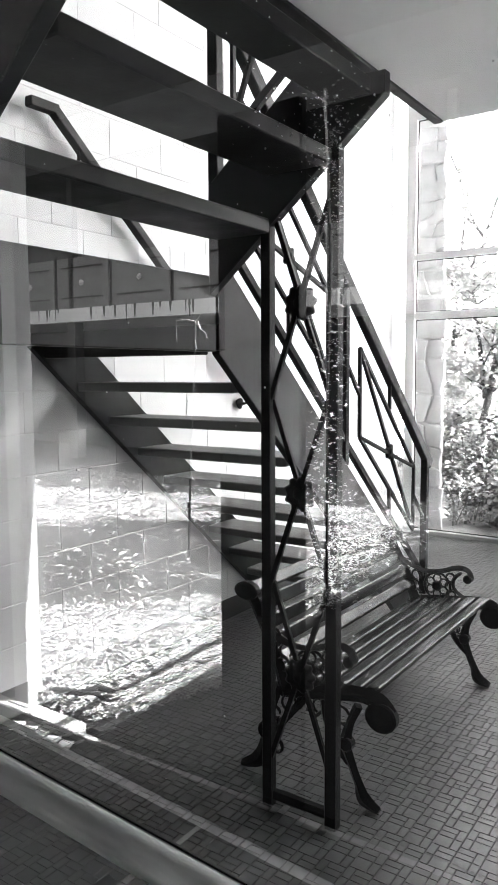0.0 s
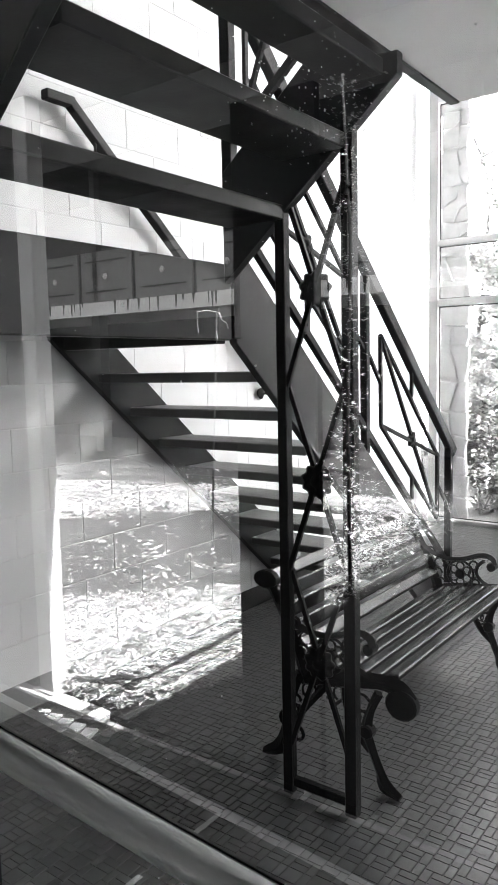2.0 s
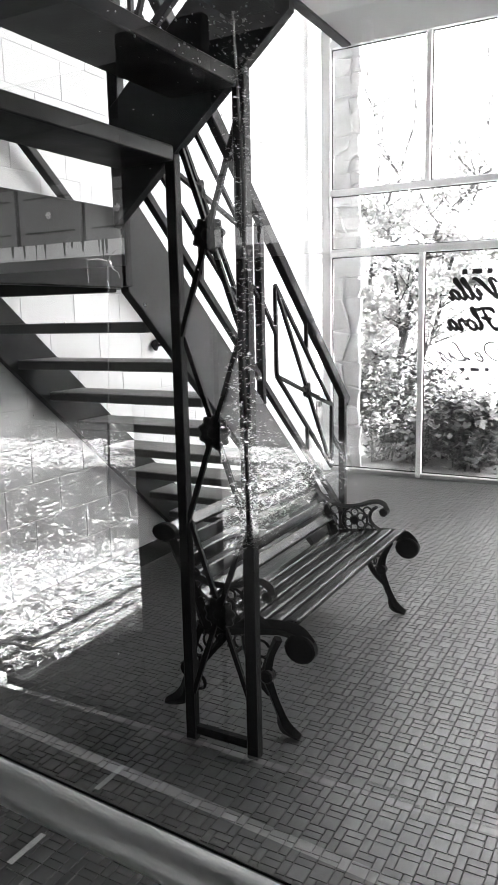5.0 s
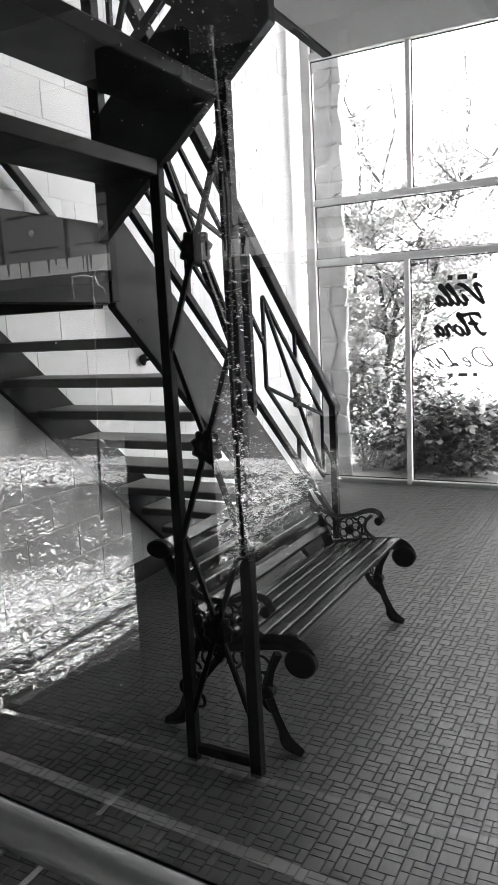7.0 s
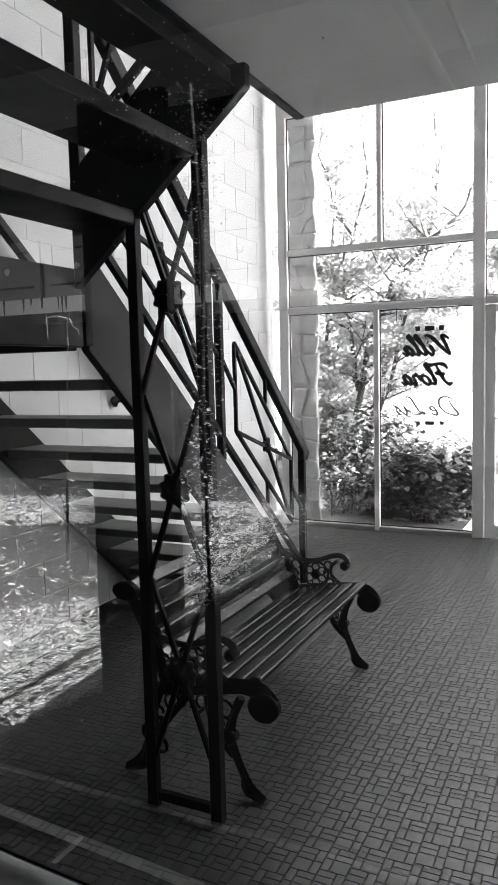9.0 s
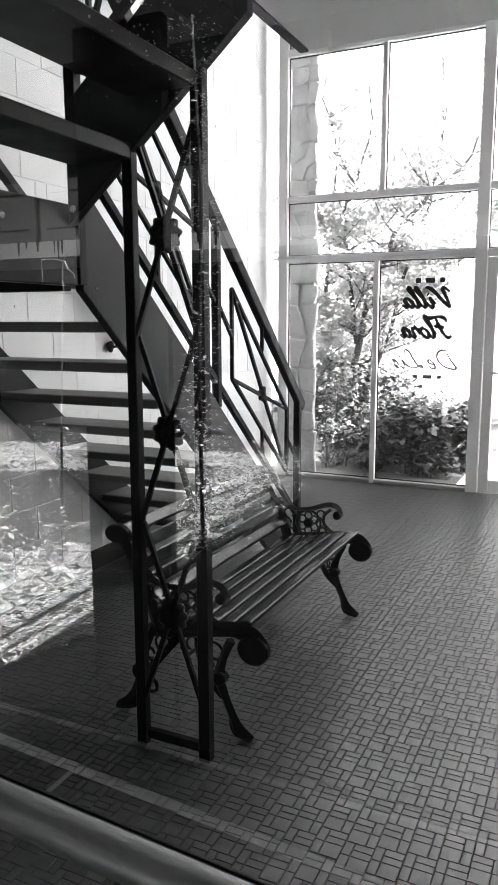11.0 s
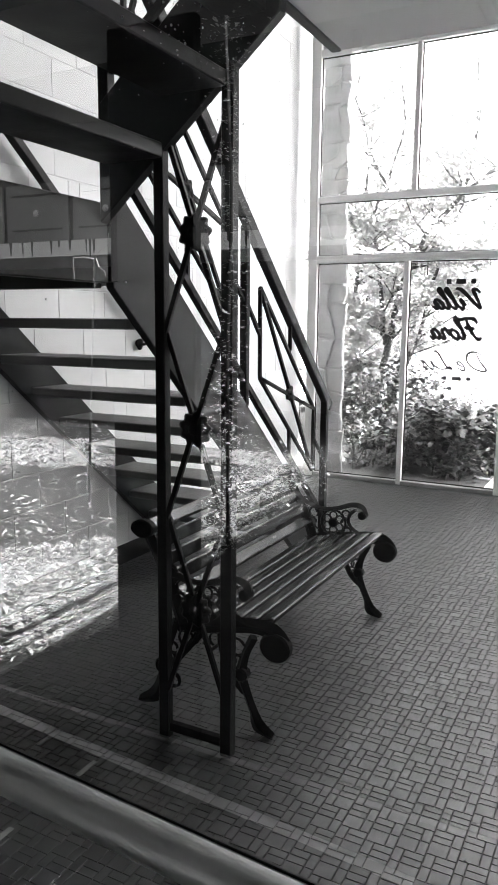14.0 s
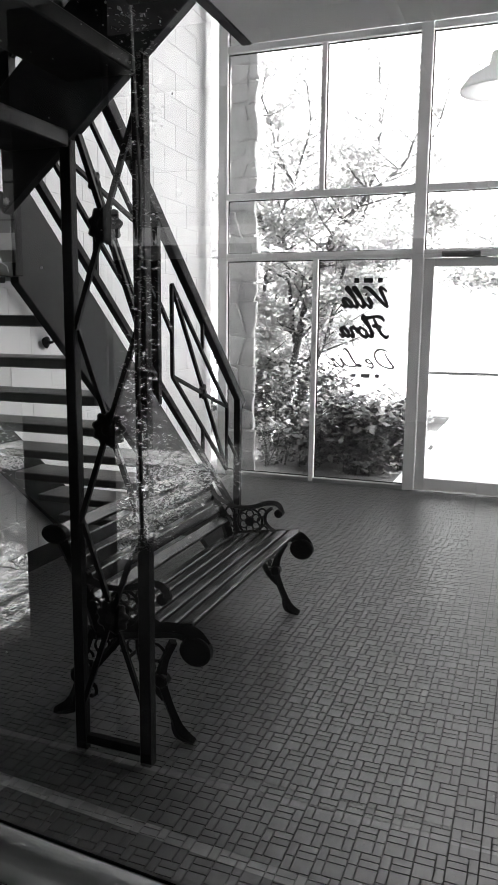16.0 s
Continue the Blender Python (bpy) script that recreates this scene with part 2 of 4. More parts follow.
# ---- structure ----
solid("floor", bx(WX, EAST, GY - 0.02, WY, -0.2, -0.006), M_GROUT, "grey grout bed of the lobby floor", "floor", "structure")
solid("wall_west", bx(WX - 0.22, WX - 0.003, -0.2 + GY, WY + 0.12, -0.2, ROOF), M_MORTAR, "pale mortar core of the painted block wall", "wall", "structure")
solid("ceiling", bx(CX, EAST, GY + 0.06, CY, CZ, CZ + 0.19), M_PLASTER, "smooth pale plaster ceiling under the upper floor", "ceiling", "structure")
solid("ceiling_upper", bx(WX - 0.2, EAST + 0.2, GY - 0.1, WY + 0.12, ROOF, ROOF + 0.2), M_UNSEEN_DARK, "plain unseen ceiling high over the stair well, dark to cut bounced light", "ceiling", "structure")
bm = bmesh.new()
for y0, y1, z0, z1 in ((GY - 0.1, 4.9, -0.2, ROOF), (6.75, WY + 0.12, -0.2, ROOF), (4.9, 6.75, 3.6, ROOF), (4.9, 6.75, -0.2, 0.0)):
    box(bm, EAST, EAST + 0.2, y0, y1, z0, z1)
solid("wall_east", bm, M_UNSEEN_DARK, "plain unseen wall with side glazing, dark to cut bounced light", "wall", "structure")
# added eave, out of view: stops direct sun at the side glazing
solid("eave", bx(EAST + 0.2, 8.4, 4.0, WY + 0.12, 4.3, 4.45), M_NEAR_BLACK, "unseen flat eave added to keep the sun out of the side glazing", "eave", "structure")
# added side opening, out of view: brings daylight to the right of the floor
side = thing("window_3", "unseen side glazing added to let daylight onto the floor", "window", (EAST + 0.1, 5.8, 0), kind="structure")
for y in (4.9, 5.8, 6.69):
    part("mullion", bx(EAST + 0.07, EAST + 0.13, y, y + 0.06, 0, 3.6), M_ALU, side)
for y in (4.962, 5.862):
    g = part("pane", bx(EAST + 0.097, EAST + 0.103, y, y + 0.826, 0.0, 3.6), M_CLEAR, side)
    g.visible_shadow = False
bm = bmesh.new()
box(bm, CX - 0.038, CX - 0.003, GY + 0.06, CY, CZ - 0.005, CZ + 0.19, 0.003)
solid("trim", bm, M_STEEL, "dark steel edge angle along the stair well opening", "trim", "structure")

# tall window wall
wall_n = thing("window_1", "tall aluminium-framed window wall with a glazed door", "window", (0, WY, 0), kind="structure")
D0, D1 = WY - 0.05, WY + 0.02
part("mullion", bx(-1.342, -1.295, D0, D1, 0, 1.955, 0.004), M_ALU, wall_n)
for a, b in ((-2.235, -2.147),):
    part("mullion", bx(a, b, D0, D1, 0, ROOF, 0.004), M_ALU, wall_n)
for a, b in ((2.0, 2.06), (3.2, 3.26), (EAST - 0.07, EAST)):
    part("mullion", bx(a, b, D0, D1, 1.955, ROOF, 0.004), M_ALU, wall_n)
part("door_post", bx(-0.495, -0.40, D0 - 0.01, D1, 0, ROOF, 0.004), M_ALU, wall_n)
part("door_post", bx(0.68, 0.775, D0 - 0.01, D1, 0, ROOF, 0.004), M_ALU, wall_n)
for a, b in ((-2.145, -1.34), (-1.295, -0.495)):
    part("window_sill", bx(a, b, D0 - 0.02, D1, 0, 0.04, 0.004), M_SILL, wall_n)
BAYS = ((-0.40, 0.68), (0.775, 2.0), (2.06, 3.2), (3.26, EAST - 0.07))
for z0, z1 in ((1.955, 2.02), (2.48, 2.535), (3.7, 3.76)):
    for a, b in ((-2.147, -0.495),) + BAYS:
        part("transom", bx(a, b, D0, D1, z0, z1, 0.004), M_ALU, wall_n)
def glazed(a, b, z0, z1):
    """A pane with the dark rubber line round it."""
    pane(wall_n, a + 0.002, b - 0.002, WY, z0 + 0.002, z1 - 0.002, M_GLASS)
    for q in ((a, a + 0.008, z0, z1), (b - 0.008, b, z0, z1), (a + 0.008, b - 0.008, z0, z0 + 0.008), (a + 0.008, b - 0.008, z1 - 0.008, z1)):
        part("gasket", bx(q[0], q[1], WY - 0.014, WY - 0.006, q[2], q[3]), M_GASKET, wall_n)
for a, b in ((-2.147, -1.342), (-1.295, -0.495)):
    glazed(a, b, 0.04, 1.955)
glazed(-2.147, -0.495, 2.02, 2.48)
for z0, z1 in ((2.535, 3.7), (3.76, ROOF)):
    part("mullion", bx(-1.305, -1.262, D0, D1, z0, z1, 0.004), M_ALU, wall_n)
    glazed(-2.147, -1.305, z0, z1)
    glazed(-1.262, -0.495, z0, z1)
for a, b in BAYS:
    for z0, z1 in ((2.02, 2.48), (2.535, 3.7), (3.76, ROOF)):
        glazed(a, b, z0, z1)
pane(wall_n, WX + 0.002, -2.237, WY, 0.0, ROOF, M_GLASS)
solid("wall_north", bx(0.777, EAST, WY - 0.03, WY + 0.1, -0.2, 1.953), M_UNSEEN_DARK, "plain dark panelled wall beside the entrance door", "wall", "structure")
door = thing("door_1", "closed aluminium-framed glass entrance door", "door", (0.14, WY, 0), kind="structure")
part("stile", bx(-0.395, -0.315, D0 + 0.01, D1 - 0.01, 0.012, 1.95, 0.004), M_ALU, door)
part("stile", bx(0.595, 0.675, D0 + 0.01, D1 - 0.01, 0.012, 1.95, 0.004), M_ALU, door)
part("head_rail", bx(-0.313, 0.593, D0 + 0.01, D1 - 0.01, 1.88, 1.95, 0.004), M_ALU, door)
part("kick_rail", bx(-0.313, 0.593, D0 + 0.01, D1 - 0.01, 0.012, 0.115, 0.004), M_ALU, door)
part("push_bar", bx(-0.313, 0.593, D0 - 0.03, D0 - 0.005, 1.005, 1.03, 0.004), M_ALU, door)
pane(door, -0.312, 0.592, WY, 0.117, 1.878, M_GLASS)
closer = thing("door_closer", "grey metal door closer above the entrance door", "door closer", (-0.1, WY - 0.08, 1.97))
part("body", bx(-0.25, 0.05, WY - 0.11, WY - 0.062, 1.955, 2.0, 0.006), M_CLOSER, closer)
bm = bmesh.new()
bar(bm, (-0.05, WY - 0.1, 1.95), (0.1, WY - 0.14, 1.945), 0.02, 0.008)
part("arm", bm, M_CLOSER, closer)

# front glass, door stile and push rail, just before the camera
front = thing("window_2", "large front glass pane in an aluminium frame", "window", (0, GY, 0), kind="structure")
pane(front, -0.378, EAST, GY, 0.06, CZ + 0.24, M_PANE, 0.008)
part("gasket", bx(-0.408, -0.380, GY - 0.012, GY + 0.012, 0, CZ + 0.24), M_GASKET, front, "black rubber gasket strip")
part("stile", bx(-0.475, -0.410, GY - 0.03, GY + 0.03, 0, CZ + 0.24, 0.004), M_ALU, front)
pane(front, -2.36, -0.477, GY, 0.06, CZ + 0.24, M_PANE, 0.008)
part("sill", bx(-0.378, EAST, GY - 0.03, GY + 0.03, -0.004, 0.056, 0.004), M_ALU, front)
solid("wall_south", bx(WX, EAST, GY - 0.1, GY + 0.1, CZ + 0.243, ROOF), M_UNSEEN_DARK, "plain unseen wall over the front glass, dark to cut bounced light", "wall", "structure")
rail = thing("push_rail", "round brushed metal rail across the front glass", "rail", (0, GY - 0.01, 0.97))
def rail_axis(x):
    return (x, GY - 0.032, 0.958 - 0.07 * x)
part("tube", tube(bmesh.new(), [rail_axis(-0.9), rail_axis(2.4)], 0.022, 24), M_TUBE, rail, smooth=True)
# added dark strip on the rail's far side, dims its reflection in the glass
bm = bmesh.new()
ends = []
for x in (-0.895, 2.395):
    o = Vector(rail_axis(x))
    ends.append([bm.verts.new(o + Vector((0, math.cos(radians(a)), math.sin(radians(a)))) * r) for r in (0.0222, 0.0245) for a in range(-80, 95, 25)])
for i in range(14):
    if i % 7 < 6:
        bm.faces.new((ends[0][i], ends[0][i + 1], ends[1][i + 1], ends[1][i]))
for i in (0, 6):
    bm.faces.new((ends[0][i], ends[0][i + 7], ends[1][i + 7], ends[1][i]))
part("backing_strip", bm, M_GASKET, rail, "dark strip added behind the rail to dim its reflection")
for x in (-0.9, 2.4):
    part("end_cap", tube(bmesh.new(), [rail_axis(x - 0.006), rail_axis(x + 0.006)], 0.0255, 24), M_TUBE, rail)
    a, b = rail_axis(x)[0], rail_axis(x)[2]
    part("bracket", bx(a - 0.012, a + 0.012, GY - 0.05, GY - 0.004, b - 0.012, b + 0.012, 0.003), M_TUBE, rail)

# ---- staircase ----
stairs = thing("staircase", "dark steel staircase with open risers and a quarter landing", "staircase", (-1.6, 2.5, 0))
SX0, SX1 = WX + 0.012, -1.34      # lower flight between these
LOWP = 0.865                      # pitch of the lower flight
def low_line(y):
    return LOWP * (4.67 - y)
def stringer_low(x0, x1, y0, lo, hi):
    """An inclined plate: lo and hi are its edges above the line of the flight."""
    y1 = 4.67 + lo / LOWP
    y2 = 4.67 + (hi - 0.12) / LOWP
    poly = [(y0, low_line(y0) + lo), (y1, 0.0), (y2, 0.0), (y2, 0.12), (y0, low_line(y0) + hi)]
    return sl(poly, "x", x0, x1, 0.003)
part("stringer", stringer_low(SX0, SX0 + 0.04, 2.75, -0.055, 0.265), M_STEEL, stairs)
part("stringer", stringer_low(SX1 - 0.02, SX1 + 0.02, 2.87, 0.0, 0.41), M_STEEL, stairs)
for k in range(1, 10):
    y = 3.02 + (8 - k) * 0.208
    part("tread", bx(SX0 + 0.042, SX1 - 0.022, y, y + 0.26, 0.18 * k - 0.045, 0.18 * k, 0.005), M_TREAD, stairs)
LX = -1.07
YN = 1.385                        # near face of the landing and the upper flight
part("landing", sl([(SX0, YN + 0.047), (LX - 0.045, YN + 0.047), (LX - 0.045, 2.47), (SX1, 2.47), (SX1, 2.80), (SX0, 2.80)], "z", 1.76, 1.805), M_TREAD, stairs)
part("landing_beam", bx(LX - 0.043, LX, YN, 2.52, 1.555, 1.81, 0.004), M_STEEL, stairs)
part("landing_beam", bx(SX0, LX - 0.045, YN, YN + 0.045, 1.555, 1.81, 0.004), M_STEEL, stairs)
part("landing_beam", bx(SX0 + 0.052, SX1 - 0.022, 2.80, 2.85, 1.555, 1.81, 0.004), M_STEEL, stairs)
UPP = 0.836
def up_line(x):
    return 1.955 + UPP * (x + 0.816)
for y0, low in ((YN, 0.017), (2.48, 0.0)):
    x0, x1 = LX + 0.002, -0.435
    part("stringer", sl([(x0, up_line(x0) - low), (x1, up_line(x1) - low), (x1, CZ - 0.024), (CX - 0.04, CZ - 0.024), (CX - 0.04, up_line(CX - 0.04) + 0.36), (x0, up_line(x0) + 0.36)], "y", y0, y0 + 0.04, 0.003), M_STEEL, stairs)
for z, x0, x1 in ((1.922, -1.042, -0.823), (2.099, -0.829, -0.600), (2.276, -0.616, -0.475)):
    part("tread", bx(x0, x1, YN + 0.042, 2.478, z, z + 0.046, 0.004), M_STEEL, stairs)

# decorative support screen below the upper flight
screen = thing("support_screen", "black iron support screen with crossed bars and rosettes", "iron screen", (-0.72, 2.5, 0))
PXL, PXR, PY = -0.845, -0.60, 2.5
part("post", bx(PXL - 0.018, PXL + 0.018, PY - 0.018, PY + 0.018, 0, up_line(PXL) + 0.02, 0.003), M_IRON, screen)
part("post", bx(PXR - 0.02, PXR + 0.02, PY - 0.02, PY + 0.02, 0, up_line(PXR) + 0.03, 0.003), M_IRON, screen)
part("foot_bar", bx(PXL + 0.02, PXR - 0.022, PY - 0.014, PY + 0.014, 0.03, 0.06, 0.003), M_IRON, screen)
XM = (PXL + PXR) / 2
for zc in (1.70, 1.092, 0.485):
    for s in (-1, 1):
        part("cross_bar", bar(bmesh.new(), (PXL + 0.015, PY + 0.007 * s, zc + s * 0.304), (PXR - 0.015, PY + 0.007 * s, zc - s * 0.304), 0.012, 0.016), M_IRON, screen)
    part("rosette", rosette(bmesh.new(), (XM, PY, zc), 0.054, (0, 1, 0), 0.036, 9, 0.1), M_IRON, screen, smooth=True)

# railing of the lower flight
railing = thing("stair_railing", "black iron stair railing with diamond panels and rosettes", "railing", (SX1, 4.2, 0))
RX = SX1
def rail_z(y):
    return 0.933 + 0.895 * (5.15 - y)
part("newel", bx(RX - 0.022, RX + 0.022, 5.13, 5.175, 0, rail_z(5.15), 0.003), M_IRON, railing)
part("post", bx(RX - 0.02, RX + 0.02, 3.975, 4.015, low_line(3.99) + 0.40, rail_z(3.99) - 0.05, 0.003), M_IRON, railing)
part("post", bx(RX - 0.02, RX + 0.02, 2.86, 2.90, low_line(2.88) + 0.38, rail_z(2.88) - 0.05, 0.003), M_IRON, railing)
part("top_rail", bar(bmesh.new(), (RX, 2.75, rail_z(2.75)), (RX, 5.225, rail_z(5.225)), 0.045, 0.07, bevel=0.006), M_IRON, railing)
part("bottom_rail", bar(bmesh.new(), (RX, 2.9, 1.06 + 0.862 * (4.06 - 2.9)), (RX, 5.13, 1.06 + 0.862 * (4.06 - 5.13)), 0.03, 0.03), M_IRON, railing)
for yo in (0.0, -1.144):
    zo = -0.879 * yo
    q = lambda y, z: (RX, y + yo, z + zo)
    A, B, C, D = q(4.172, 1.615), q(4.176, 1.125), q(4.957, 0.878), q(4.953, 0.470)
    for a, b in ((A, B), (A, C), (B, D), (C, D), (A, D), (B, C), (q(4.573, 1.42), q(4.573, 1.262)), (q(4.578, 0.785), q(4.578, 0.60)),
                 (q(4.03, 1.515), q(4.172, 1.36)), (q(4.955, 0.69), q(5.13, 0.53))):
        part("panel_bar", bar(bmesh.new(), a, b, 0.018, 0.018, side=(1, 0, 0)), M_IRON, railing)
    part("rosette", rosette(bmesh.new(), q(4.575, 1.012), 0.045, (1, 0, 0), 0.03, 6, 0.2), M_IRON, railing, smooth=True)

# railing of the upper flight and its newel
railing2 = thing("stair_railing", "black iron railing along the upper flight and landing", "railing", (LX, 2.5, 1.8))
part("newel", bx(LX - 0.035, LX + 0.005, 2.525, 2.565, 1.56, 3.0, 0.003), M_IRON, railing2)
part("top_rail", bar(bmesh.new(), (LX, 2.545, 2.75), (0.2, 2.545, 2.75 + UPP * 1.27), 0.05, 0.03), M_IRON, railing2)
part("bottom_rail", bar(bmesh.new(), (LX, 2.545, 2.22), (0.2, 2.545, 2.22 + UPP * 1.27), 0.02, 0.025), M_IRON, railing2)
for i in range(3):
    x = LX + 0.06 + 0.3 * i
    for (a, za), (b, zb) in (((0, 0.02), (0.24, 0.45)), ((0, 0.45), (0.24, 0.02)), ((0, 0.02), (0, 0.45)), ((0.24, 0.02), (0.24, 0.45))):
        part("panel_bar", bar(bmesh.new(), (x + a, 2.545, 2.24 + UPP * (x + a - LX) + za), (x + b, 2.545, 2.24 + UPP * (x + b - LX) + zb), 0.014, 0.016, side=(0, 1, 0)), M_IRON, railing2)

# wall handrail
hand = thing("wall_handrail", "dark handrail on brackets along the block wall", "handrail", (WX, 3.5, 2.0))
HX = WX + 0.07
part("rail", (lambda bm: (bar(bm, (HX, 2.755, 2.71), (HX, 2.92, 2.71), 0.05, 0.045, bevel=0.004), bar(bm, (HX, 2.905, 2.705), (HX, 4.55, 2.705 - 0.845 * 1.645), 0.05, 0.045, bevel=0.004))[1])(bmesh.new()), M_STEEL, hand)
for y in (3.02, 3.74, 4.45):
    z = 2.705 - 0.845 * (y - 2.905)
    bm = tube(bmesh.new(), [(WX + 0.01, y, z - 0.115), (HX - 0.02, y + 0.02, z - 0.118), (HX, y + 0.03, z - 0.10), (HX, y + 0.03, z - 0.03)], 0.009, 8)
    rosette(bm, (WX + 0.022, y, z - 0.115), 0.036, (1, 0, 0), 0.03, 3)
    part("bracket", bm, M_STEEL, hand, smooth=True)

# ---- park bench ----
def arc(cx, cz, r, a0, a1, n=10):
    return [(cx + r * math.cos(radians(a0 + (a1 - a0) * i / n)), cz + r * math.sin(radians(a0 + (a1 - a0) * i / n))) for i in range(n + 1)]


def spline(ctrl, n=6):
    """A smooth line through points of a plane."""
    out = []
    c = [ctrl[0]] + list(ctrl) + [ctrl[-1]]
    for i in range(1, len(c) - 2):
        p0, p1, p2, p3 = c[i - 1], c[i], c[i + 1], c[i + 2]
        for k in range(n):
            t = k / n
            out.append(tuple(0.5 * (2 * p1[j] + (p2[j] - p0[j]) * t + (2 * p0[j] - 5 * p1[j] + 4 * p2[j] - p3[j]) * t * t
                                    + (3 * p1[j] - p0[j] - 3 * p2[j] + p3[j]) * t ** 3) for j in range(2)))
    out.append(ctrl[-1])
    return out


def ribbon(bm, line, widths, y0, y1):
    """A cast band along a line of the x-z plane, with its own width at each point, from y0 to y1 thick."""
    n = len(line)
    L, R = [], []
    for i in range(n):
        a, b = line[max(i - 1, 0)], line[min(i + 1, n - 1)]
        d = Vector((b[0] - a[0], b[1] - a[1]))
        d.normalize()
        t = i / (n - 1) * (len(widths) - 1)
        k = min(int(t), len(widths) - 2)
        w = (widths[k] + (widths[k + 1] - widths[k]) * (t - k)) / 2
        L.append((line[i][0] - d.y * w, line[i][1] + d.x * w))
        R.append((line[i][0] + d.y * w, line[i][1] - d.x * w))
    ym = (y0 + y1) / 2
    rows = []
    for i in range(n):
        m = ((L[i][0] + R[i][0]) / 2, (L[i][1] + R[i][1]) / 2)
        rows.append([bm.verts.new((L[i][0], ym, L[i][1])), bm.verts.new((m[0], y0, m[1])), bm.verts.new((R[i][0], ym, R[i][1])), bm.verts.new((m[0], y1, m[1]))])
    for a, b in zip(rows, rows[1:]):
        for k in range(4):
            bm.faces.new((a[k], a[(k + 1) % 4], b[(k + 1) % 4], b[k]))
    bm.faces.new(rows[0][::-1])
    bm.faces.new(rows[-1])


def disc(bm, cx, cz, r, y0, y1, n=18, sx=1.0):
    slab(bm, [(cx + sx * r * math.cos(2 * math.pi * i / n), cz + r * math.sin(2 * math.pi * i / n)) for i in range(n)], "y", y0, y1, min(0.006, r * 0.3))


def bench_end(y):
    """One cast-iron end: legs, seat bearer with its front scroll, arm with a curl, and a pierced flower panel."""
    bm = bmesh.new()
    y0, y1 = y - 0.017, y + 0.017
    # front leg: from the seat down to a splayed foot
    ribbon(bm, spline([(-0.585, 0.36), (-0.617, 0.29), (-0.632, 0.21), (-0.605, 0.135), (-0.58, 0.08), (-0.56, 0.035), (-0.505, 0.012)]), [0.034, 0.03, 0.046, 0.034, 0.036, 0.06, 0.026], y0, y1)
    disc(bm, -0.628, 0.215, 0.026, y - 0.021, y + 0.021, 10)
    ribbon(bm, spline([(-0.72, 0.35), (-0.71, 0.28), (-0.672, 0.20), (-0.62, 0.145)]), [0.03, 0.028, 0.03, 0.02], y0, y1)
    # back leg, and the upright that carries the back
    ribbon(bm, spline([(-0.90, 0.36), (-0.93, 0.28), (-0.955, 0.20), (-0.965, 0.12), (-0.995, 0.05), (-1.065, 0.012)]), [0.036, 0.034, 0.04, 0.046, 0.06, 0.028], y0, y1)
    disc(bm, -0.952, 0.175, 0.036, y - 0.021, y + 0.021, 12)
    ribbon(bm, arc(-0.915, 0.125, 0.026, -150, 160, 12), [0.014, 0.01], y - 0.012, y + 0.012)
    ribbon(bm, arc(-0.925, 0.21, 0.022, -160, 150, 12), [0.013, 0.009], y - 0.012, y + 0.012)
    ribbon(bm, spline([(-0.78, 0.35), (-0.84, 0.28), (-0.90, 0.21), (-0.95, 0.16)]), [0.03, 0.028, 0.03, 0.02], y0, y1)
    ribbon(bm, spline([(-0.87, 0.33), (-0.90, 0.42), (-0.945, 0.52), (-0.995, 0.62), (-1.03, 0.68)]), [0.055, 0.05, 0.045, 0.045, 0.05], y0, y1)
    disc(bm, -1.04, 0.684, 0.034, y - 0.019, y + 0.019, sx=1.5)
    # seat bearer and front scroll
    ribbon(bm, spline([(-0.90, 0.345), (-0.80, 0.365), (-0.68, 0.385), (-0.58, 0.400), (-0.51, 0.390), (-0.47, 0.355)]), [0.06, 0.07, 0.06, 0.055, 0.07, 0.06], y0, y1)
    disc(bm, -0.50, 0.342, 0.052, y - 0.019, y + 0.019, sx=1.1)
    # arm: rises from the back upright, runs forward and curls over
    ribbon(bm, spline([(-0.985, 0.60), (-0.94, 0.555), (-0.88, 0.525), (-0.82, 0.515), (-0.75, 0.525), (-0.69, 0.547), (-0.645, 0.553), (-0.615, 0.54), (-0.605, 0.515)]), [0.02, 0.022, 0.022, 0.022, 0.022, 0.024, 0.026, 0.026, 0.022], y - 0.026, y + 0.026)
    disc(bm, -0.617, 0.507, 0.021, y - 0.026, y + 0.026, 12)
    ribbon(bm, spline([(-0.655, 0.528), (-0.685, 0.50), (-0.69, 0.46), (-0.66, 0.425), (-0.61, 0.405), (-0.56, 0.405)]), [0.016, 0.018, 0.018, 0.018, 0.018, 0.018], y0, y1)
    # pierced flower panel
    fx, fz = -0.77, 0.45
    ribbon(bm, arc(fx, fz, 0.064, 0, 360, 28), [0.012, 0.012], y - 0.009, y + 0.009)
    for i in range(6):
        a = 60 * i + 30
        px, pz = fx + 0.038 * math.cos(radians(a)), fz + 0.038 * math.sin(radians(a))
        ribbon(bm, arc(px, pz, 0.0185, 0, 360, 14), [0.008, 0.008], y - 0.008, y + 0.008)
    disc(bm, fx, fz, 0.024, y - 0.014, y + 0.014, 12)
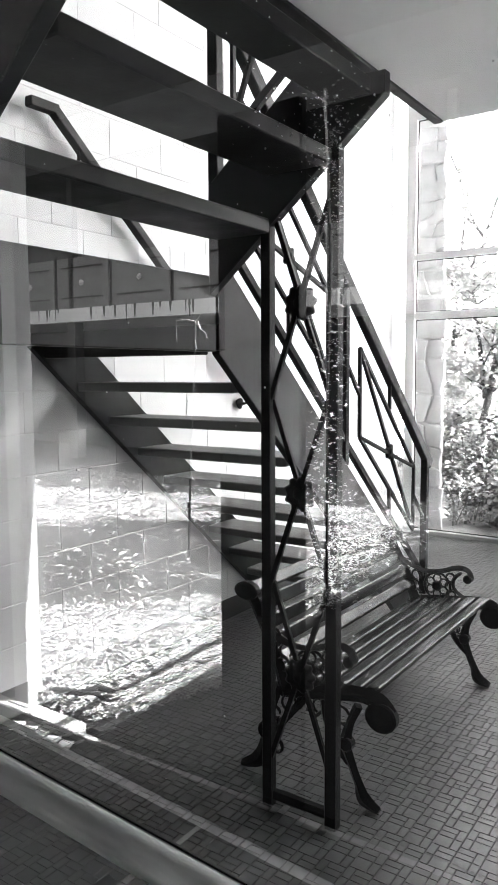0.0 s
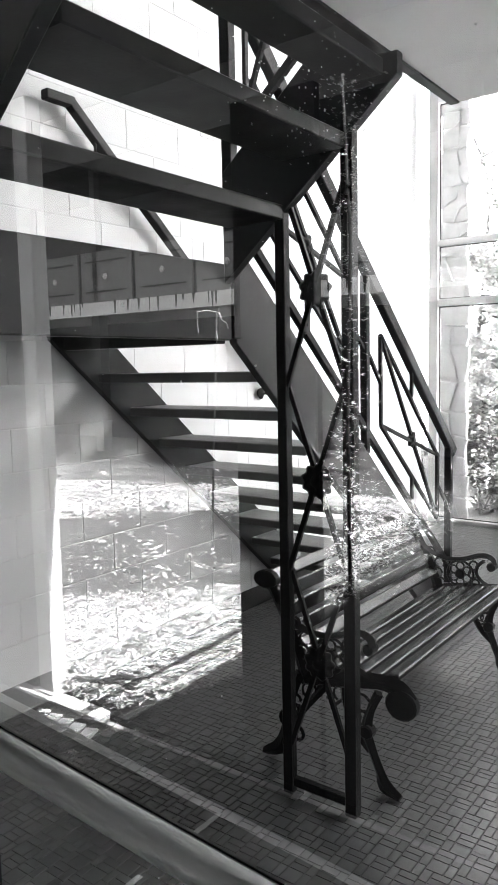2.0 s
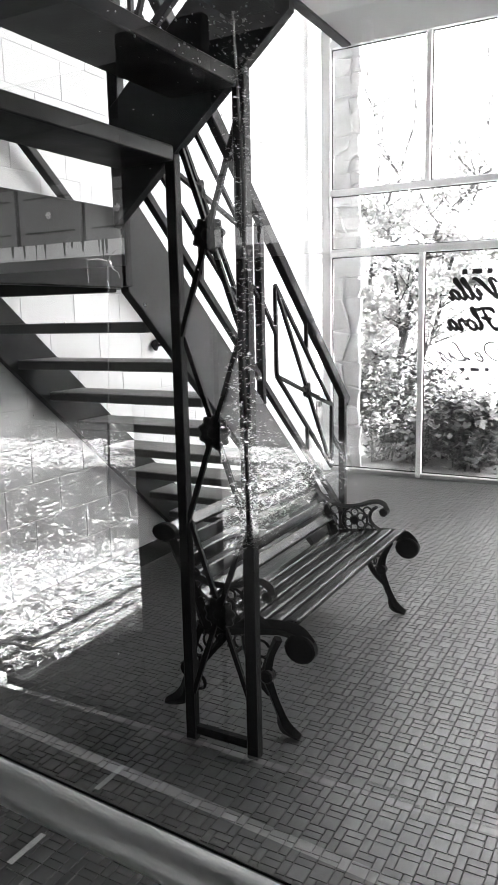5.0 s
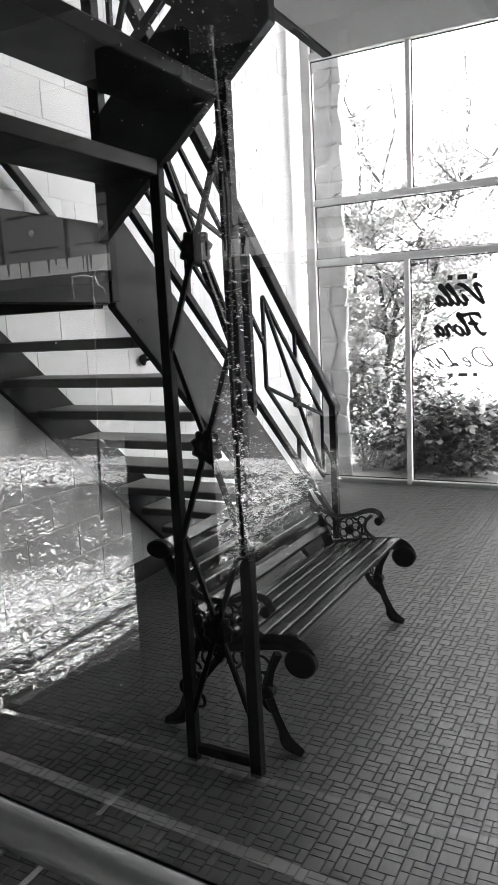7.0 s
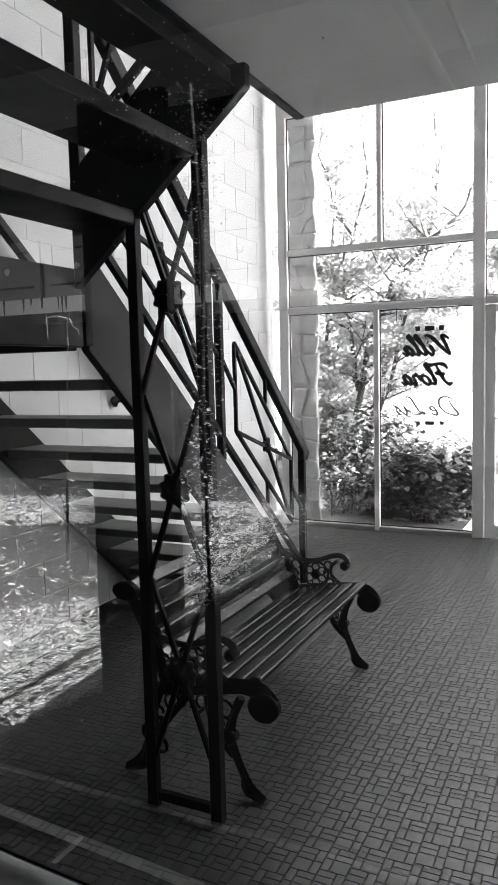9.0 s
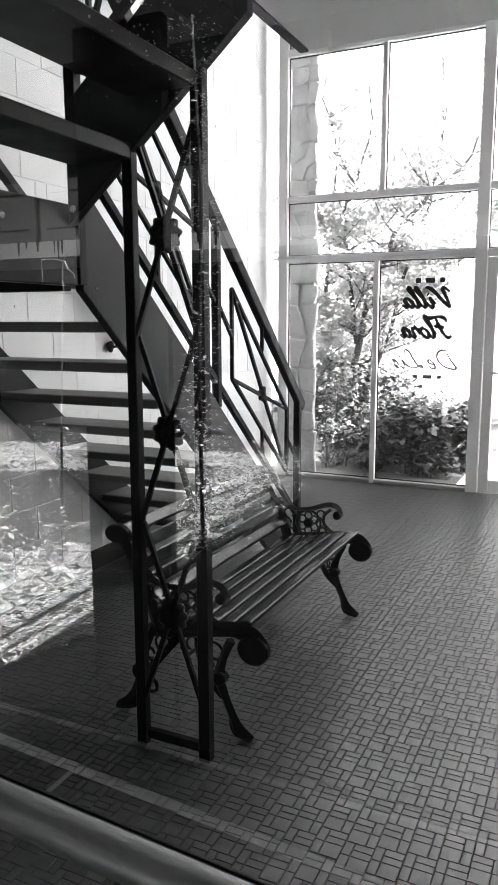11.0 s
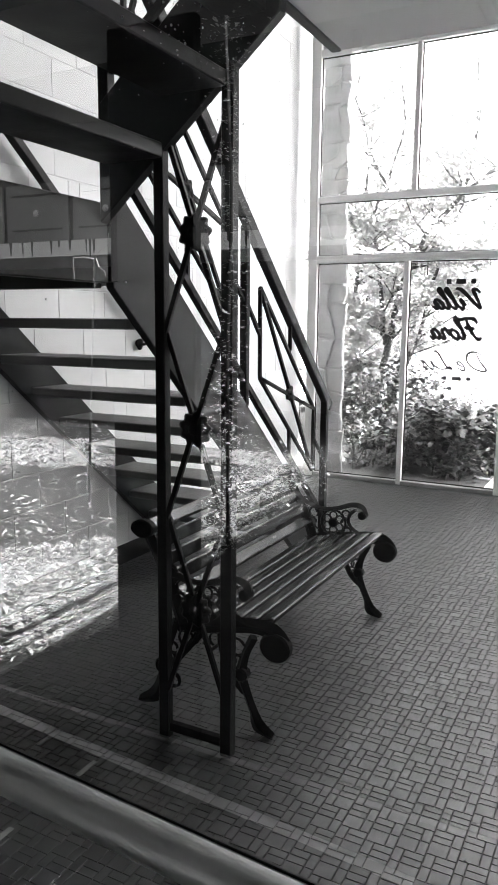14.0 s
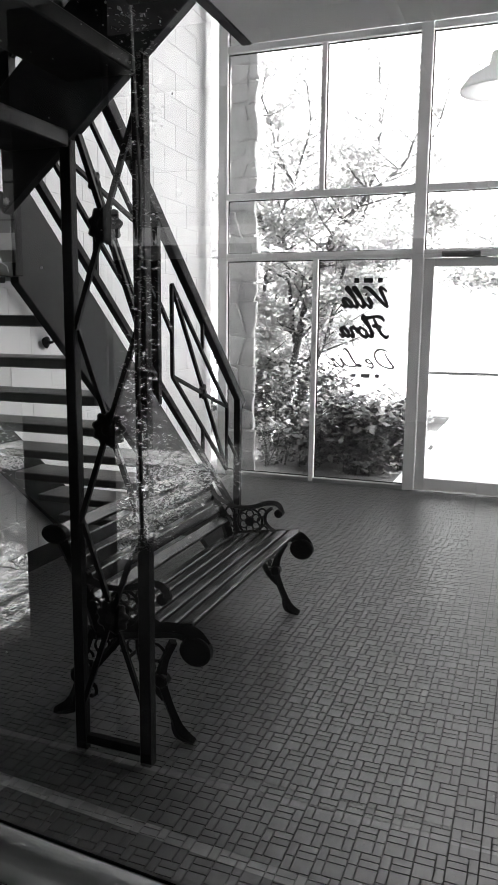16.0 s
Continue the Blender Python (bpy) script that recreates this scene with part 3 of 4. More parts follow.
    # small scrolls that fill the corners
    for cx, cz, r, a0, a1 in ((-0.705, 0.50, 0.02, 0, 300), (-0.71, 0.455, 0.02, 40, 330), (-0.695, 0.415, 0.018, 0, 320), (-0.875, 0.49, 0.024, -40, 280), (-0.885, 0.44, 0.024, 0, 320),
                              (-0.87, 0.395, 0.022, 30, 350), (-0.92, 0.54, 0.022, 0, 300), (-0.65, 0.31, 0.03, 20, 330), (-0.645, 0.255, 0.024, 0, 310), (-0.86, 0.30, 0.03, 0, 310),
                              (-0.92, 0.25, 0.022, 0, 310), (-0.735, 0.32, 0.026, -60, 250), (-0.80, 0.315, 0.026, -60, 250), (-0.675, 0.255, 0.02, 90, 400), (-0.655, 0.205, 0.017, 0, 300), (-0.69, 0.315, 0.02, 0, 320)):
        ribbon(bm, arc(cx, cz, r, a0, a1, 12), [0.011, 0.008], y - 0.009, y + 0.009)
    return bm


bench = thing("park_bench", "park bench with black cast-iron ends and dark wooden slats", "bench", (-0.75, 3.28, 0))
YA, YB = 2.656, 3.875
for y in (YA, YB):
    part("end_frame", bench_end(y), M_IRON, bench, "ornate black cast-iron bench end")
def slat(a, ang, w=0.062, t=0.02):
    """A slat along y, centred at a, turned by ang degrees about its length."""
    bm = bmesh.new()
    d = Vector((math.cos(radians(ang)), 0, math.sin(radians(ang))))
    bar(bm, (a[0], YA + 0.004, a[1]), (a[0], YB - 0.004, a[1]), w, t, side=(-d.z, 0, d.x), bevel=0.005)
    return bm
for i in range(6):
    x = -0.535 - 0.066 * i
    part("seat_slat", slat((x, 0.425 - 0.011 * i), 10, 0.049), M_SLAT, bench)
for i in range(5):
    t = i / 4
    part("back_slat", slat((-0.905 - 0.115 * t - 0.03 * t * t, 0.45 + 0.23 * t), (146, 108, 107, 110, 138)[i], 0.05), M_SLAT, bench)
part("stretcher", tube(bmesh.new(), [(-0.76, YA, 0.27), (-0.76, YB, 0.27)], 0.007, 8), M_IRON, bench)

# ---- more of the lobby ----
solid("trim", bx(WX + 0.001, -2.125, GY + 0.05, 3.9, -0.006, 0.004), M_SILL, "plain grey concrete border along the wall foot", "floor border", "structure")
# two thin pale strips in line on the tiles
for y0, y1 in ((1.76, 1.89), (2.12, 2.26)):
    solid("floor_tape", bx(-0.972, -0.953, y0, y1, 0.0005, 0.0025), M_SILL, "thin pale strip on the tiled floor", "tape", group="tape strips on the floor")

pend = thing("pendant_lamp", "opal glass dome pendant lamp on a dark cord", "lamp", (0.23, 4.9, 2.64))
bm = bmesh.new()
prof = [(0.012, 0.20), (0.05, 0.19), (0.06, 0.13), (0.09, 0.11), (0.16, 0.07), (0.20, 0.02), (0.205, 0.0)]
rings = []
for r, z in prof + [(r - 0.006, z - 0.004) for r, z in prof[::-1]]:
    rings.append([bm.verts.new((0.23 + r * math.cos(2 * math.pi * i / 32), 4.9 + r * math.sin(2 * math.pi * i / 32), 2.64 + z)) for i in range(32)])
for a, b in zip(rings, rings[1:]):
    for i in range(32):
        bm.faces.new((a[i], a[(i + 1) % 32], b[(i + 1) % 32], b[i]))
part("shade", bm, M_LAMP, pend, smooth=True)
part("cord", tube(bmesh.new(), [(0.23, 4.9, 2.835), (0.23, 4.9, ROOF)], 0.005, 8), M_GASKET, pend)

# hanging sign with its lettering, seen from behind
SY = WY - 0.075
sign = thing("hanging_sign", "clear acrylic sign with dark script lettering hanging on chains", "sign", (-0.87, SY, 1.9))
g = part("panel", bx(-1.21, -0.56, SY - 0.002, SY + 0.002, 0.9, 1.85), M_GLASS, sign)
g.data.materials.append(M_CLEAR)
for f in g.data.polygons:
    f.material_index = 0 if f.normal.y < -0.5 else 1
g.visible_shadow = False
for x in (-1.13, -0.62):
    for i in range(7):
        z = 1.845 + i * 0.017
        part("chain_link", tube(bmesh.new(), [(x + 0.004 * math.cos(a) * (i % 2), SY + 0.004 * math.cos(a) * (1 - i % 2), z + 0.011 * math.sin(a)) for a in [2 * math.pi * k / 8 for k in range(9)]], 0.0016, 5, False), M_GASKET, sign)
SCRIPT = {
    "V": (0.78, [(-0.05, 0.78), (0.08, 0.96), (0.2, 0.9), (0.2, 0.45), (0.24, 0.0), (0.44, 0.4), (0.62, 0.85), (0.78, 1.0), (0.9, 0.94)]),
    "F": (0.72, [(0.46, 0.97), (0.44, 0.5), (0.36, 0.12), (0.22, 0.0), (0.06, 0.1)], [(0.02, 0.74), (0.1, 0.94), (0.4, 0.98), (0.7, 0.92), (0.95, 1.0)], [(0.24, 0.48), (0.45, 0.5), (0.68, 0.56)]),
    "D": (1.0, [(0.24, 0.9), (0.22, 0.5), (0.12, 0.06), (0.36, 0.0), (0.66, 0.15), (0.8, 0.5), (0.64, 0.88), (0.3, 1.0), (0.0, 0.84)]),
    "L": (0.78, [(0.62, 0.82), (0.5, 1.0), (0.36, 0.88), (0.32, 0.5), (0.22, 0.1), (0.04, 0.05), (0.12, 0.17), (0.3, 0.08), (0.55, 0.02), (0.76, 0.14)]),
    "i": (0.3, [(0.0, 0.15), (0.1, 0.46), (0.1, 0.1), (0.2, 0.0), (0.32, 0.15)], [(0.1, 0.62), (0.14, 0.66)]),
    "l": (0.3, [(0.0, 0.15), (0.2, 0.7), (0.24, 0.95), (0.14, 1.0), (0.1, 0.7), (0.1, 0.15), (0.2, 0.0), (0.32, 0.15)]),
    "a": (0.46, [(0.32, 0.4), (0.18, 0.46), (0.04, 0.25), (0.08, 0.03), (0.2, 0.05), (0.33, 0.42), (0.31, 0.08), (0.4, 0.0), (0.5, 0.15)]),
    "o": (0.44, [(0.2, 0.45), (0.05, 0.3), (0.06, 0.06), (0.2, 0.0), (0.34, 0.15), (0.32, 0.38), (0.2, 0.45), (0.3, 0.4), (0.46, 0.42)]),
    "r": (0.42, [(0.0, 0.15), (0.1, 0.5), (0.14, 0.42), (0.28, 0.42), (0.26, 0.1), (0.34, 0.0), (0.44, 0.15)]),
    "e": (0.38, [(0.05, 0.2), (0.25, 0.28), (0.28, 0.42), (0.16, 0.46), (0.05, 0.25), (0.1, 0.02), (0.25, 0.02), (0.38, 0.18)]),
    "s": (0.3, [(0.0, 0.1), (0.18, 0.48), (0.22, 0.3), (0.24, 0.1), (0.14, 0.0), (0.02, 0.06)]),
    " ": (0.22,),
}


def lettering(words, x_right, z, height, width, mat, pen=0.11):
    """Slanted script letters drawn with a broad pen, mirrored, as seen through the back of the sign."""
    strokes, at = [], 0.0
    for ch in words:
        step, *lines = SCRIPT[ch]
        strokes += [[(at + x + 0.42 * h, h) for x, h in spline(line, 5)] for line in lines]
        at += step
    xs = [x for st in strokes for x, _ in st]
    lo, wide = min(xs), max(xs) - min(xs)
    bm = bmesh.new()
    for n, st in enumerate(strokes):
        line = [(x_right - (x - lo) / wide * width, z + h * height) for x, h in st]
        w = pen * height
        ribbon(bm, line, [w * 0.55, w * 1.2, w * 0.8, w * 1.25, w * 0.5], SY - 0.006 - 0.0002 * n, SY - 0.003)
    return part("lettering", bm, mat, sign)
lettering("Villa", -0.675, 1.552, 0.165, 0.40, M_INK, 0.17)
lettering("Flora", -0.655, 1.303, 0.175, 0.43, M_INK, 0.16)
lettering("De Lis", -0.605, 1.043, 0.155, 0.535, M_INK_PALE, 0.11)
for x0, x1 in ((-0.965, -0.925), (-0.885, -0.805), (-0.765, -0.725)):
    part("printed_bar", bx(x0, x1, SY - 0.006, SY - 0.003, 1.755, 1.795), M_INK, sign)
    part("printed_bar", bx(x0, x1, SY - 0.006, SY - 0.003, 0.955, 0.99), M_INK_PALE, sign)

# ---- outside, beyond the tall window ----
solid("ground", bx(-150, 150, -150, 150, -0.4, -0.04), M_GROUND, "ground of soil and thin grass reaching the horizon", "ground", "structure")
solid("pavement", bx(-0.62, 7, WY + 0.12, 12.5, -0.04, 0.0), M_WALK, "pale concrete pavement outside the entrance door", "pavement", "structure")
solid("road", bx(-60, 60, 12.5, 40, -0.04, -0.02), M_WALK, "pale sunlit forecourt beyond the planting", "road", "structure")


def leaf_cloud(bm, centres, count, size, rng, spread, flat=0.5):
    """Many small pointed leaves scattered round the centres."""
    for _ in range(count):
        c = rng.choice(centres)
        p = Vector(c) + Vector((rng.gauss(0, spread), rng.gauss(0, spread), rng.gauss(0, spread * 0.7)))
        a, b = rng.uniform(0, 6.283), rng.uniform(-1.2, 1.2)
        d = Vector((math.cos(a), math.sin(a), math.sin(b) * flat)).normalized()
        s = Vector((-math.sin(a), math.cos(a), rng.uniform(-0.6, 0.6))).normalized()
        L = size * rng.uniform(0.6, 1.4)
        w = L * rng.uniform(0.25, 0.42)
        vs = [bm.verts.new(q) for q in (p - d * L * 0.5, p + s * w - d * L * 0.05, p + d * L * 0.5, p - s * w - d * L * 0.05)]
        bm.faces.new(vs)


def tree(at, stems, seed, leaves, size, label, low=0.5, dense_to=3.1, thin=0.45):
    """Forked stems along their own bends, with level limbs and layered sprays of leaves, thinner towards the top."""
    rng = random.Random(seed)
    t = thing("tree", label, "tree", at)
    trunk, sprays = bmesh.new(), []
    def limb(p, d, length, rad, depth):
        pts, rads = [p.copy()], [rad]
        for i in range(4):
            d = (d + Vector((rng.uniform(-0.2, 0.2), rng.uniform(-0.2, 0.2), rng.uniform(-0.08, 0.14)))).normalized()
            p = p + d * length / 4
            pts.append(p.copy())
            rads.append(rad * (1 - 0.2 * (i + 1)))
            if p.z > low:
                sprays.append(p.copy())
            if depth < 2:
                side_limb(p, d, length * 0.6, rads[-1] * 0.6, 2)
        tube(trunk, pts, rad, 4, True, rads)
    def side_limb(p, d, length, rad, depth):
        a = rng.uniform(0, 6.283)
        limb(p, (d * 0.45 + Vector((math.cos(a), math.sin(a), rng.uniform(-0.1, 0.45)))).normalized(), length * rng.uniform(0.6, 1.1), rad, depth)
    for stem in stems:
        pts = []
        for a, b in zip(stem, stem[1:]):
            for k in range(3):
                pts.append(Vector(a).lerp(Vector(b), k / 3) + Vector((rng.uniform(-0.02, 0.02), rng.uniform(-0.05, 0.05), 0)))
        pts.append(Vector(stem[-1]))
        long = sum((b - a).length for a, b in zip(pts, pts[1:]))
        rad = (0.016 + 0.008 * long) * (1.0 if stem[0][2] < 0.1 else 0.7)
        rads = [rad * (1 - 0.8 * i / (len(pts) - 1)) for i in range(len(pts))]
        tube(trunk, pts, rad, 8, True, rads)
        for i in range(1, len(pts)):
            if pts[i].z > low:
                for _ in range(2):
                    side_limb(pts[i], (pts[i] - pts[i - 1]).normalized(), min(0.75, 0.3 * long), rads[i] * 0.5, 1)
    part("trunk", trunk, M_BARK, t, "forked dark stems with bare limbs", smooth=True)
    weights = [1.0 if q.z < dense_to else thin for q in sprays]
    crown = bmesh.new()
    for c in rng.choices(sprays, weights, k=leaves // 9):
        tilt = Vector((rng.uniform(-0.6, 0.6), rng.uniform(-0.6, 0.6), 0))
        o = c + Vector((rng.gauss(0, 0.06), rng.gauss(0, 0.06), rng.gauss(0, 0.04)))
        for _ in range(9):
            u, v = rng.gauss(0, 0.07), rng.gauss(0, 0.07)
            p = o + Vector((u, v, u * tilt.x + v * tilt.y + rng.gauss(0, 0.03)))
            a = rng.uniform(0, 6.283)
            d = Vector((math.cos(a), math.sin(a), rng.uniform(-0.9, 0.4)))
            s = Vector((-math.sin(a), math.cos(a), rng.uniform(-0.9, 0.9)))
            L = size * rng.uniform(0.6, 1.3)
            w = L * rng.uniform(0.28, 0.42)
            crown.faces.new([crown.verts.new(q) for q in (p - d * L * 0.5, p + s * w, p + d * L * 0.5, p - s * w)])
    part("crown", crown, M_LEAF, t, "uneven crown of small layered leaves")
    return t


tree((-2.5, 9.8, -0.05), [
    [(-2.5, 9.8, -0.05), (-2.36, 9.8, 1.2), (-2.19, 9.8, 1.9), (-1.95, 9.85, 2.5), (-1.5, 9.9, 3.0), (-1.16, 10.0, 3.25), (-0.95, 10.0, 3.7)],
    [(-2.38, 9.8, 1.15), (-2.54, 9.8, 2.32), (-2.57, 9.75, 2.74), (-2.36, 9.7, 3.2), (-2.2, 9.7, 3.8), (-2.3, 9.7, 4.5)],
    [(-2.4, 9.7, 3.1), (-2.6, 9.6, 3.5), (-2.8, 9.6, 4.1), (-2.75, 9.6, 4.6)],
    [(-2.55, 9.8, 2.4), (-2.75, 9.9, 2.6), (-3.0, 10.0, 2.85)],
    [(-2.48, 9.8, 0.1), (-2.26, 9.9, 0.6), (-2.01, 10.0, 1.25), (-1.85, 10.0, 2.0), (-1.55, 10.1, 2.9), (-1.48, 10.1, 3.4), (-1.35, 10.1, 4.3)],
    [(-2.4, 9.8, 1.3), (-2.75, 9.7, 1.5), (-3.05, 9.7, 1.65)],
    [(-2.47, 9.8, 0.45), (-2.75, 9.7, 0.7), (-3.0, 9.7, 0.9)],
    [(-2.1, 9.8, 2.1), (-1.6, 9.7, 2.2), (-1.1, 9.6, 2.4)],
    [(-2.25, 9.8, 1.65), (-1.75, 9.6, 1.65), (-1.3, 9.6, 1.8)]],
    4, 34000, 0.052, "multi-stemmed tree with layered small leaves beyond the window", 0.5, 2.9)
tree((-2.9, 11.4, -0.05), [
    [(-2.9, 11.4, -0.05), (-2.3, 11.4, 2.0), (-1.7, 11.4, 3.6), (-1.75, 11.4, 5.0)],
    [(-2.25, 11.4, 2.1), (-1.2, 11.6, 3.4), (-0.8, 11.6, 4.6)],
    [(-2.35, 11.4, 1.8), (-1.3, 11.2, 2.3), (-0.8, 11.2, 2.8)]],
    11, 17000, 0.056, "leaning tree with spreading limbs beside the forecourt", 1.5, 3.2)
tree((1.9, 11.6, -0.05), [
    [(1.9, 11.6, -0.05), (1.6, 11.6, 1.4), (1.3, 11.6, 4.2)],
    [(1.7, 11.6, 1.0), (0.5, 11.4, 2.2), (-0.5, 11.3, 2.7)],
    [(1.6, 11.6, 1.3), (2.4, 11.8, 4.0)],
    [(0.9, 11.4, 1.8), (0.1, 11.2, 1.9), (-0.45, 11.2, 1.95)]],
    31, 9000, 0.066, "pale leafy tree spreading over the forecourt", 1.35, 2.6)
tree((-3.7, 11.8, -0.05), [
    [(-3.7, 11.8, -0.05), (-3.5, 11.8, 2.0), (-3.3, 11.8, 4.6)],
    [(-3.6, 11.8, 0.8), (-2.9, 12.2, 3.6)],
    [(-3.65, 11.8, 0.6), (-4.3, 11.8, 3.2)],
    [(-3.6, 11.8, 0.7), (-3.0, 11.6, 1.8)]],
    23, 11000, 0.07, "leafy tree behind the stone pier outside", 0.4, 3.0)

def shrub(x0, x1, y0, y1, h, seed, count, size, label, mat=None):
    rng = random.Random(seed)
    ob = thing("shrub", label, "shrub", ((x0 + x1) / 2, (y0 + y1) / 2, -0.04))
    stems = bmesh.new()
    cs = []
    for i in range(26):
        a = (rng.uniform(x0, x1), rng.uniform(y0, y1))
        top = (a[0] + rng.uniform(-0.15, 0.15), a[1] + rng.uniform(-0.15, 0.15), h * rng.uniform(0.65, 1.0))
        tube(stems, [(a[0], a[1], -0.05), ((a[0] + top[0]) / 2 + 0.03, (a[1] + top[1]) / 2, top[2] * 0.5), top], 0.008, 5, True, [0.009, 0.007, 0.004])
        for k in range(5):
            f = 0.15 + 0.2 * k
            cs.append((a[0] + (top[0] - a[0]) * f, a[1] + (top[1] - a[1]) * f, max(0.05, top[2] * f)))
        cs.append(top)
    part("stem", stems, M_BARK, ob)
    bm = bmesh.new()
    leaf_cloud(bm, cs, count, size, rng, 0.10, 0.8)
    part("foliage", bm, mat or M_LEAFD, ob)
shrub(-1.55, -0.68, 7.5, 8.5, 0.66, 3, 5200, 0.075, "dense clipped shrub with broad leaves coloured as in shade, by the window")
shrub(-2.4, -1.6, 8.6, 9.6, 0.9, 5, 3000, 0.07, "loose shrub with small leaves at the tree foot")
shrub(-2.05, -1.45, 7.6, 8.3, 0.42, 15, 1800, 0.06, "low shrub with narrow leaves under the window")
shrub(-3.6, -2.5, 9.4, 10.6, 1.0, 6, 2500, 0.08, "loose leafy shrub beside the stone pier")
# pale garden hose loop on the grass
part_hose = tube(bmesh.new(), [(-1.95 + 0.14 * math.cos(a), 8.1 + 0.16 * math.sin(a), 0.22 + 0.1 * math.sin(a)) for a in [i * 0.45 - 0.8 for i in range(12)]], 0.011, 8)
bmesh.ops.create_cube(part_hose, size=0.02, matrix=Matrix.Translation((-1.95 + 0.14 * math.cos(-0.8), 8.1 + 0.16 * math.sin(-0.8), 0.05)) @ Matrix.Diagonal((1, 1, 10, 1)))
solid("garden_hose", part_hose, M_TAPE, "pale loop of garden hose standing by the shrub", "hose", smooth=True)

# stone pier outside, of single field stones
pier = thing("stone_pier", "fieldstone pier of rough pale stones outside the window", "pier", (-2.3, 7.2, -0.04))
part("core", bx(-2.2, -1.97, 7.12, 7.18, -0.04, 5.3), M_STONE, pier)
rng = random.Random(8)
def stone(q):
    """An uneven stone set proud of the pier, inside four jittered corners."""
    bm = bmesh.new()
    cx, cz = sum(p[0] for p in q) / 4, sum(p[1] for p in q) / 4
    ring = []
    for k in range(4):
        a, b = q[k], q[(k + 1) % 4]
        ring += [(a[0] * 0.985 + cx * 0.015, a[1] * 0.985 + cz * 0.015), ((a[0] + b[0]) / 2 * 1.0 + cx * 0.0 + rng.uniform(-0.012, 0.012), (a[1] + b[1]) / 2 * 1.0 + cz * 0.0 + rng.uniform(-0.012, 0.012))]
    d = rng.uniform(0.008, 0.024)
    lay = []
    for s_, dep in ((1.0, -0.01), (0.97, d * 0.7), (0.82, d)):
        lay.append([bm.verts.new((cx + (x - cx) * s_, 7.12 - dep - (rng.uniform(0, 0.008) if dep > 0 else 0), cz + (z - cz) * s_)) for x, z in ring])
    for a, b in zip(lay, lay[1:]):
        for k in range(8):
            bm.faces.new((a[k], a[(k + 1) % 8], b[(k + 1) % 8], b[k]))
    bm.faces.new(lay[-1])
    part("stone", bm, M_STONE, pier)
z = -0.03
while z < 5.2:
    h = rng.uniform(0.17, 0.42)
    mid = rng.uniform(-2.14, -2.02)
    lean = rng.uniform(-0.05, 0.05)
    for x0, x1, l0, l1 in ((-2.215, mid, 0.0, lean), (mid, -1.945, lean, 0.0)):
        k = rng.choice((1, 1, 2)) if h > 0.26 else 1
        cut = rng.uniform(0.35, 0.65)
        tilt = rng.uniform(-0.04, 0.04)
        for i in range(k):
            a, b = (z, z + h) if k == 1 else (z, z + h * cut) if i == 0 else (z + h * cut, z + h)
            e = [rng.uniform(-0.022, 0.022) for _ in range(8)]
            ta = tilt if i else 0.0
            tb = tilt if k == 2 and not i else 0.0
            stone([(x0 - l0 + e[0], a - ta + e[1]), (x1 - l1 + e[2], a + ta + e[3]), (x1 + l1 + e[4], b + tb + e[5]), (x0 + l0 + e[6], b - tb + e[7])])
    z += h

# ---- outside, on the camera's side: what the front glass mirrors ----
solid("pavement", bx(-1.9, 7, -0.38, GY - 0.035, -0.04, 0.0), M_PAVE, "paving of the covered walk before the glass, shade in its colour", "pavement", "structure")
solid("kerb", bx(-2.36, -1.8, -0.46, -0.382, -0.04, 0.012, 0.006), M_TIMBER, "low pale kerb between walk and planting bed", "kerb", "structure")
solid("pavement", bx(-9, -1.902, -0.38, GY - 0.035, -0.04, -0.002), M_PAVE, "paving beside the covered walk, shade in its colour", "pavement", "structure")
# striped patch of sunlight, built as raised pale bars
grate = thing("sun_patch", "pale slanted bars standing for a striped sun patch on the paving", "grate", (-1.9, -0.24, 0))
for i in range(5):
    part("slat", bar(bmesh.new(), (-2.05 + 0.075 * i, -0.31, 0.006), (-1.99 + 0.075 * i, -0.17, 0.006), 0.056, 0.008), M_SUN_BARS, grate)
solid("planting_bed", bx(-16, 7.0, -16, -0.462, -0.04, -0.006), M_BED, "mulch planting bed beside the covered walk, shade in its colour", "planting bed", "structure")
rng = random.Random(2)
bm = bmesh.new()
def dry_leaf(x, y, big=1.0):
    p = Vector((x, y, 0.0 + 0.05 * rng.random() + 0.01 * math.sin(3 * x) * math.cos(4 * y)))
    a = rng.uniform(0, 6.283)
    d = Vector((math.cos(a), math.sin(a), rng.uniform(-0.5, 0.5)))
    s = Vector((-math.sin(a), math.cos(a), rng.uniform(-0.7, 0.7)))
    L = rng.uniform(0.006, 0.018) * big * (2.0 if rng.random() < 0.15 else 1.0)
    w = L * rng.uniform(0.15, 0.42)
    bm.faces.new([bm.verts.new(p + v) for v in (-d * L, s * w + Vector((0, 0, 0.008)), d * L, -s * w + Vector((0, 0, 0.004)))])
n_leaf = 0
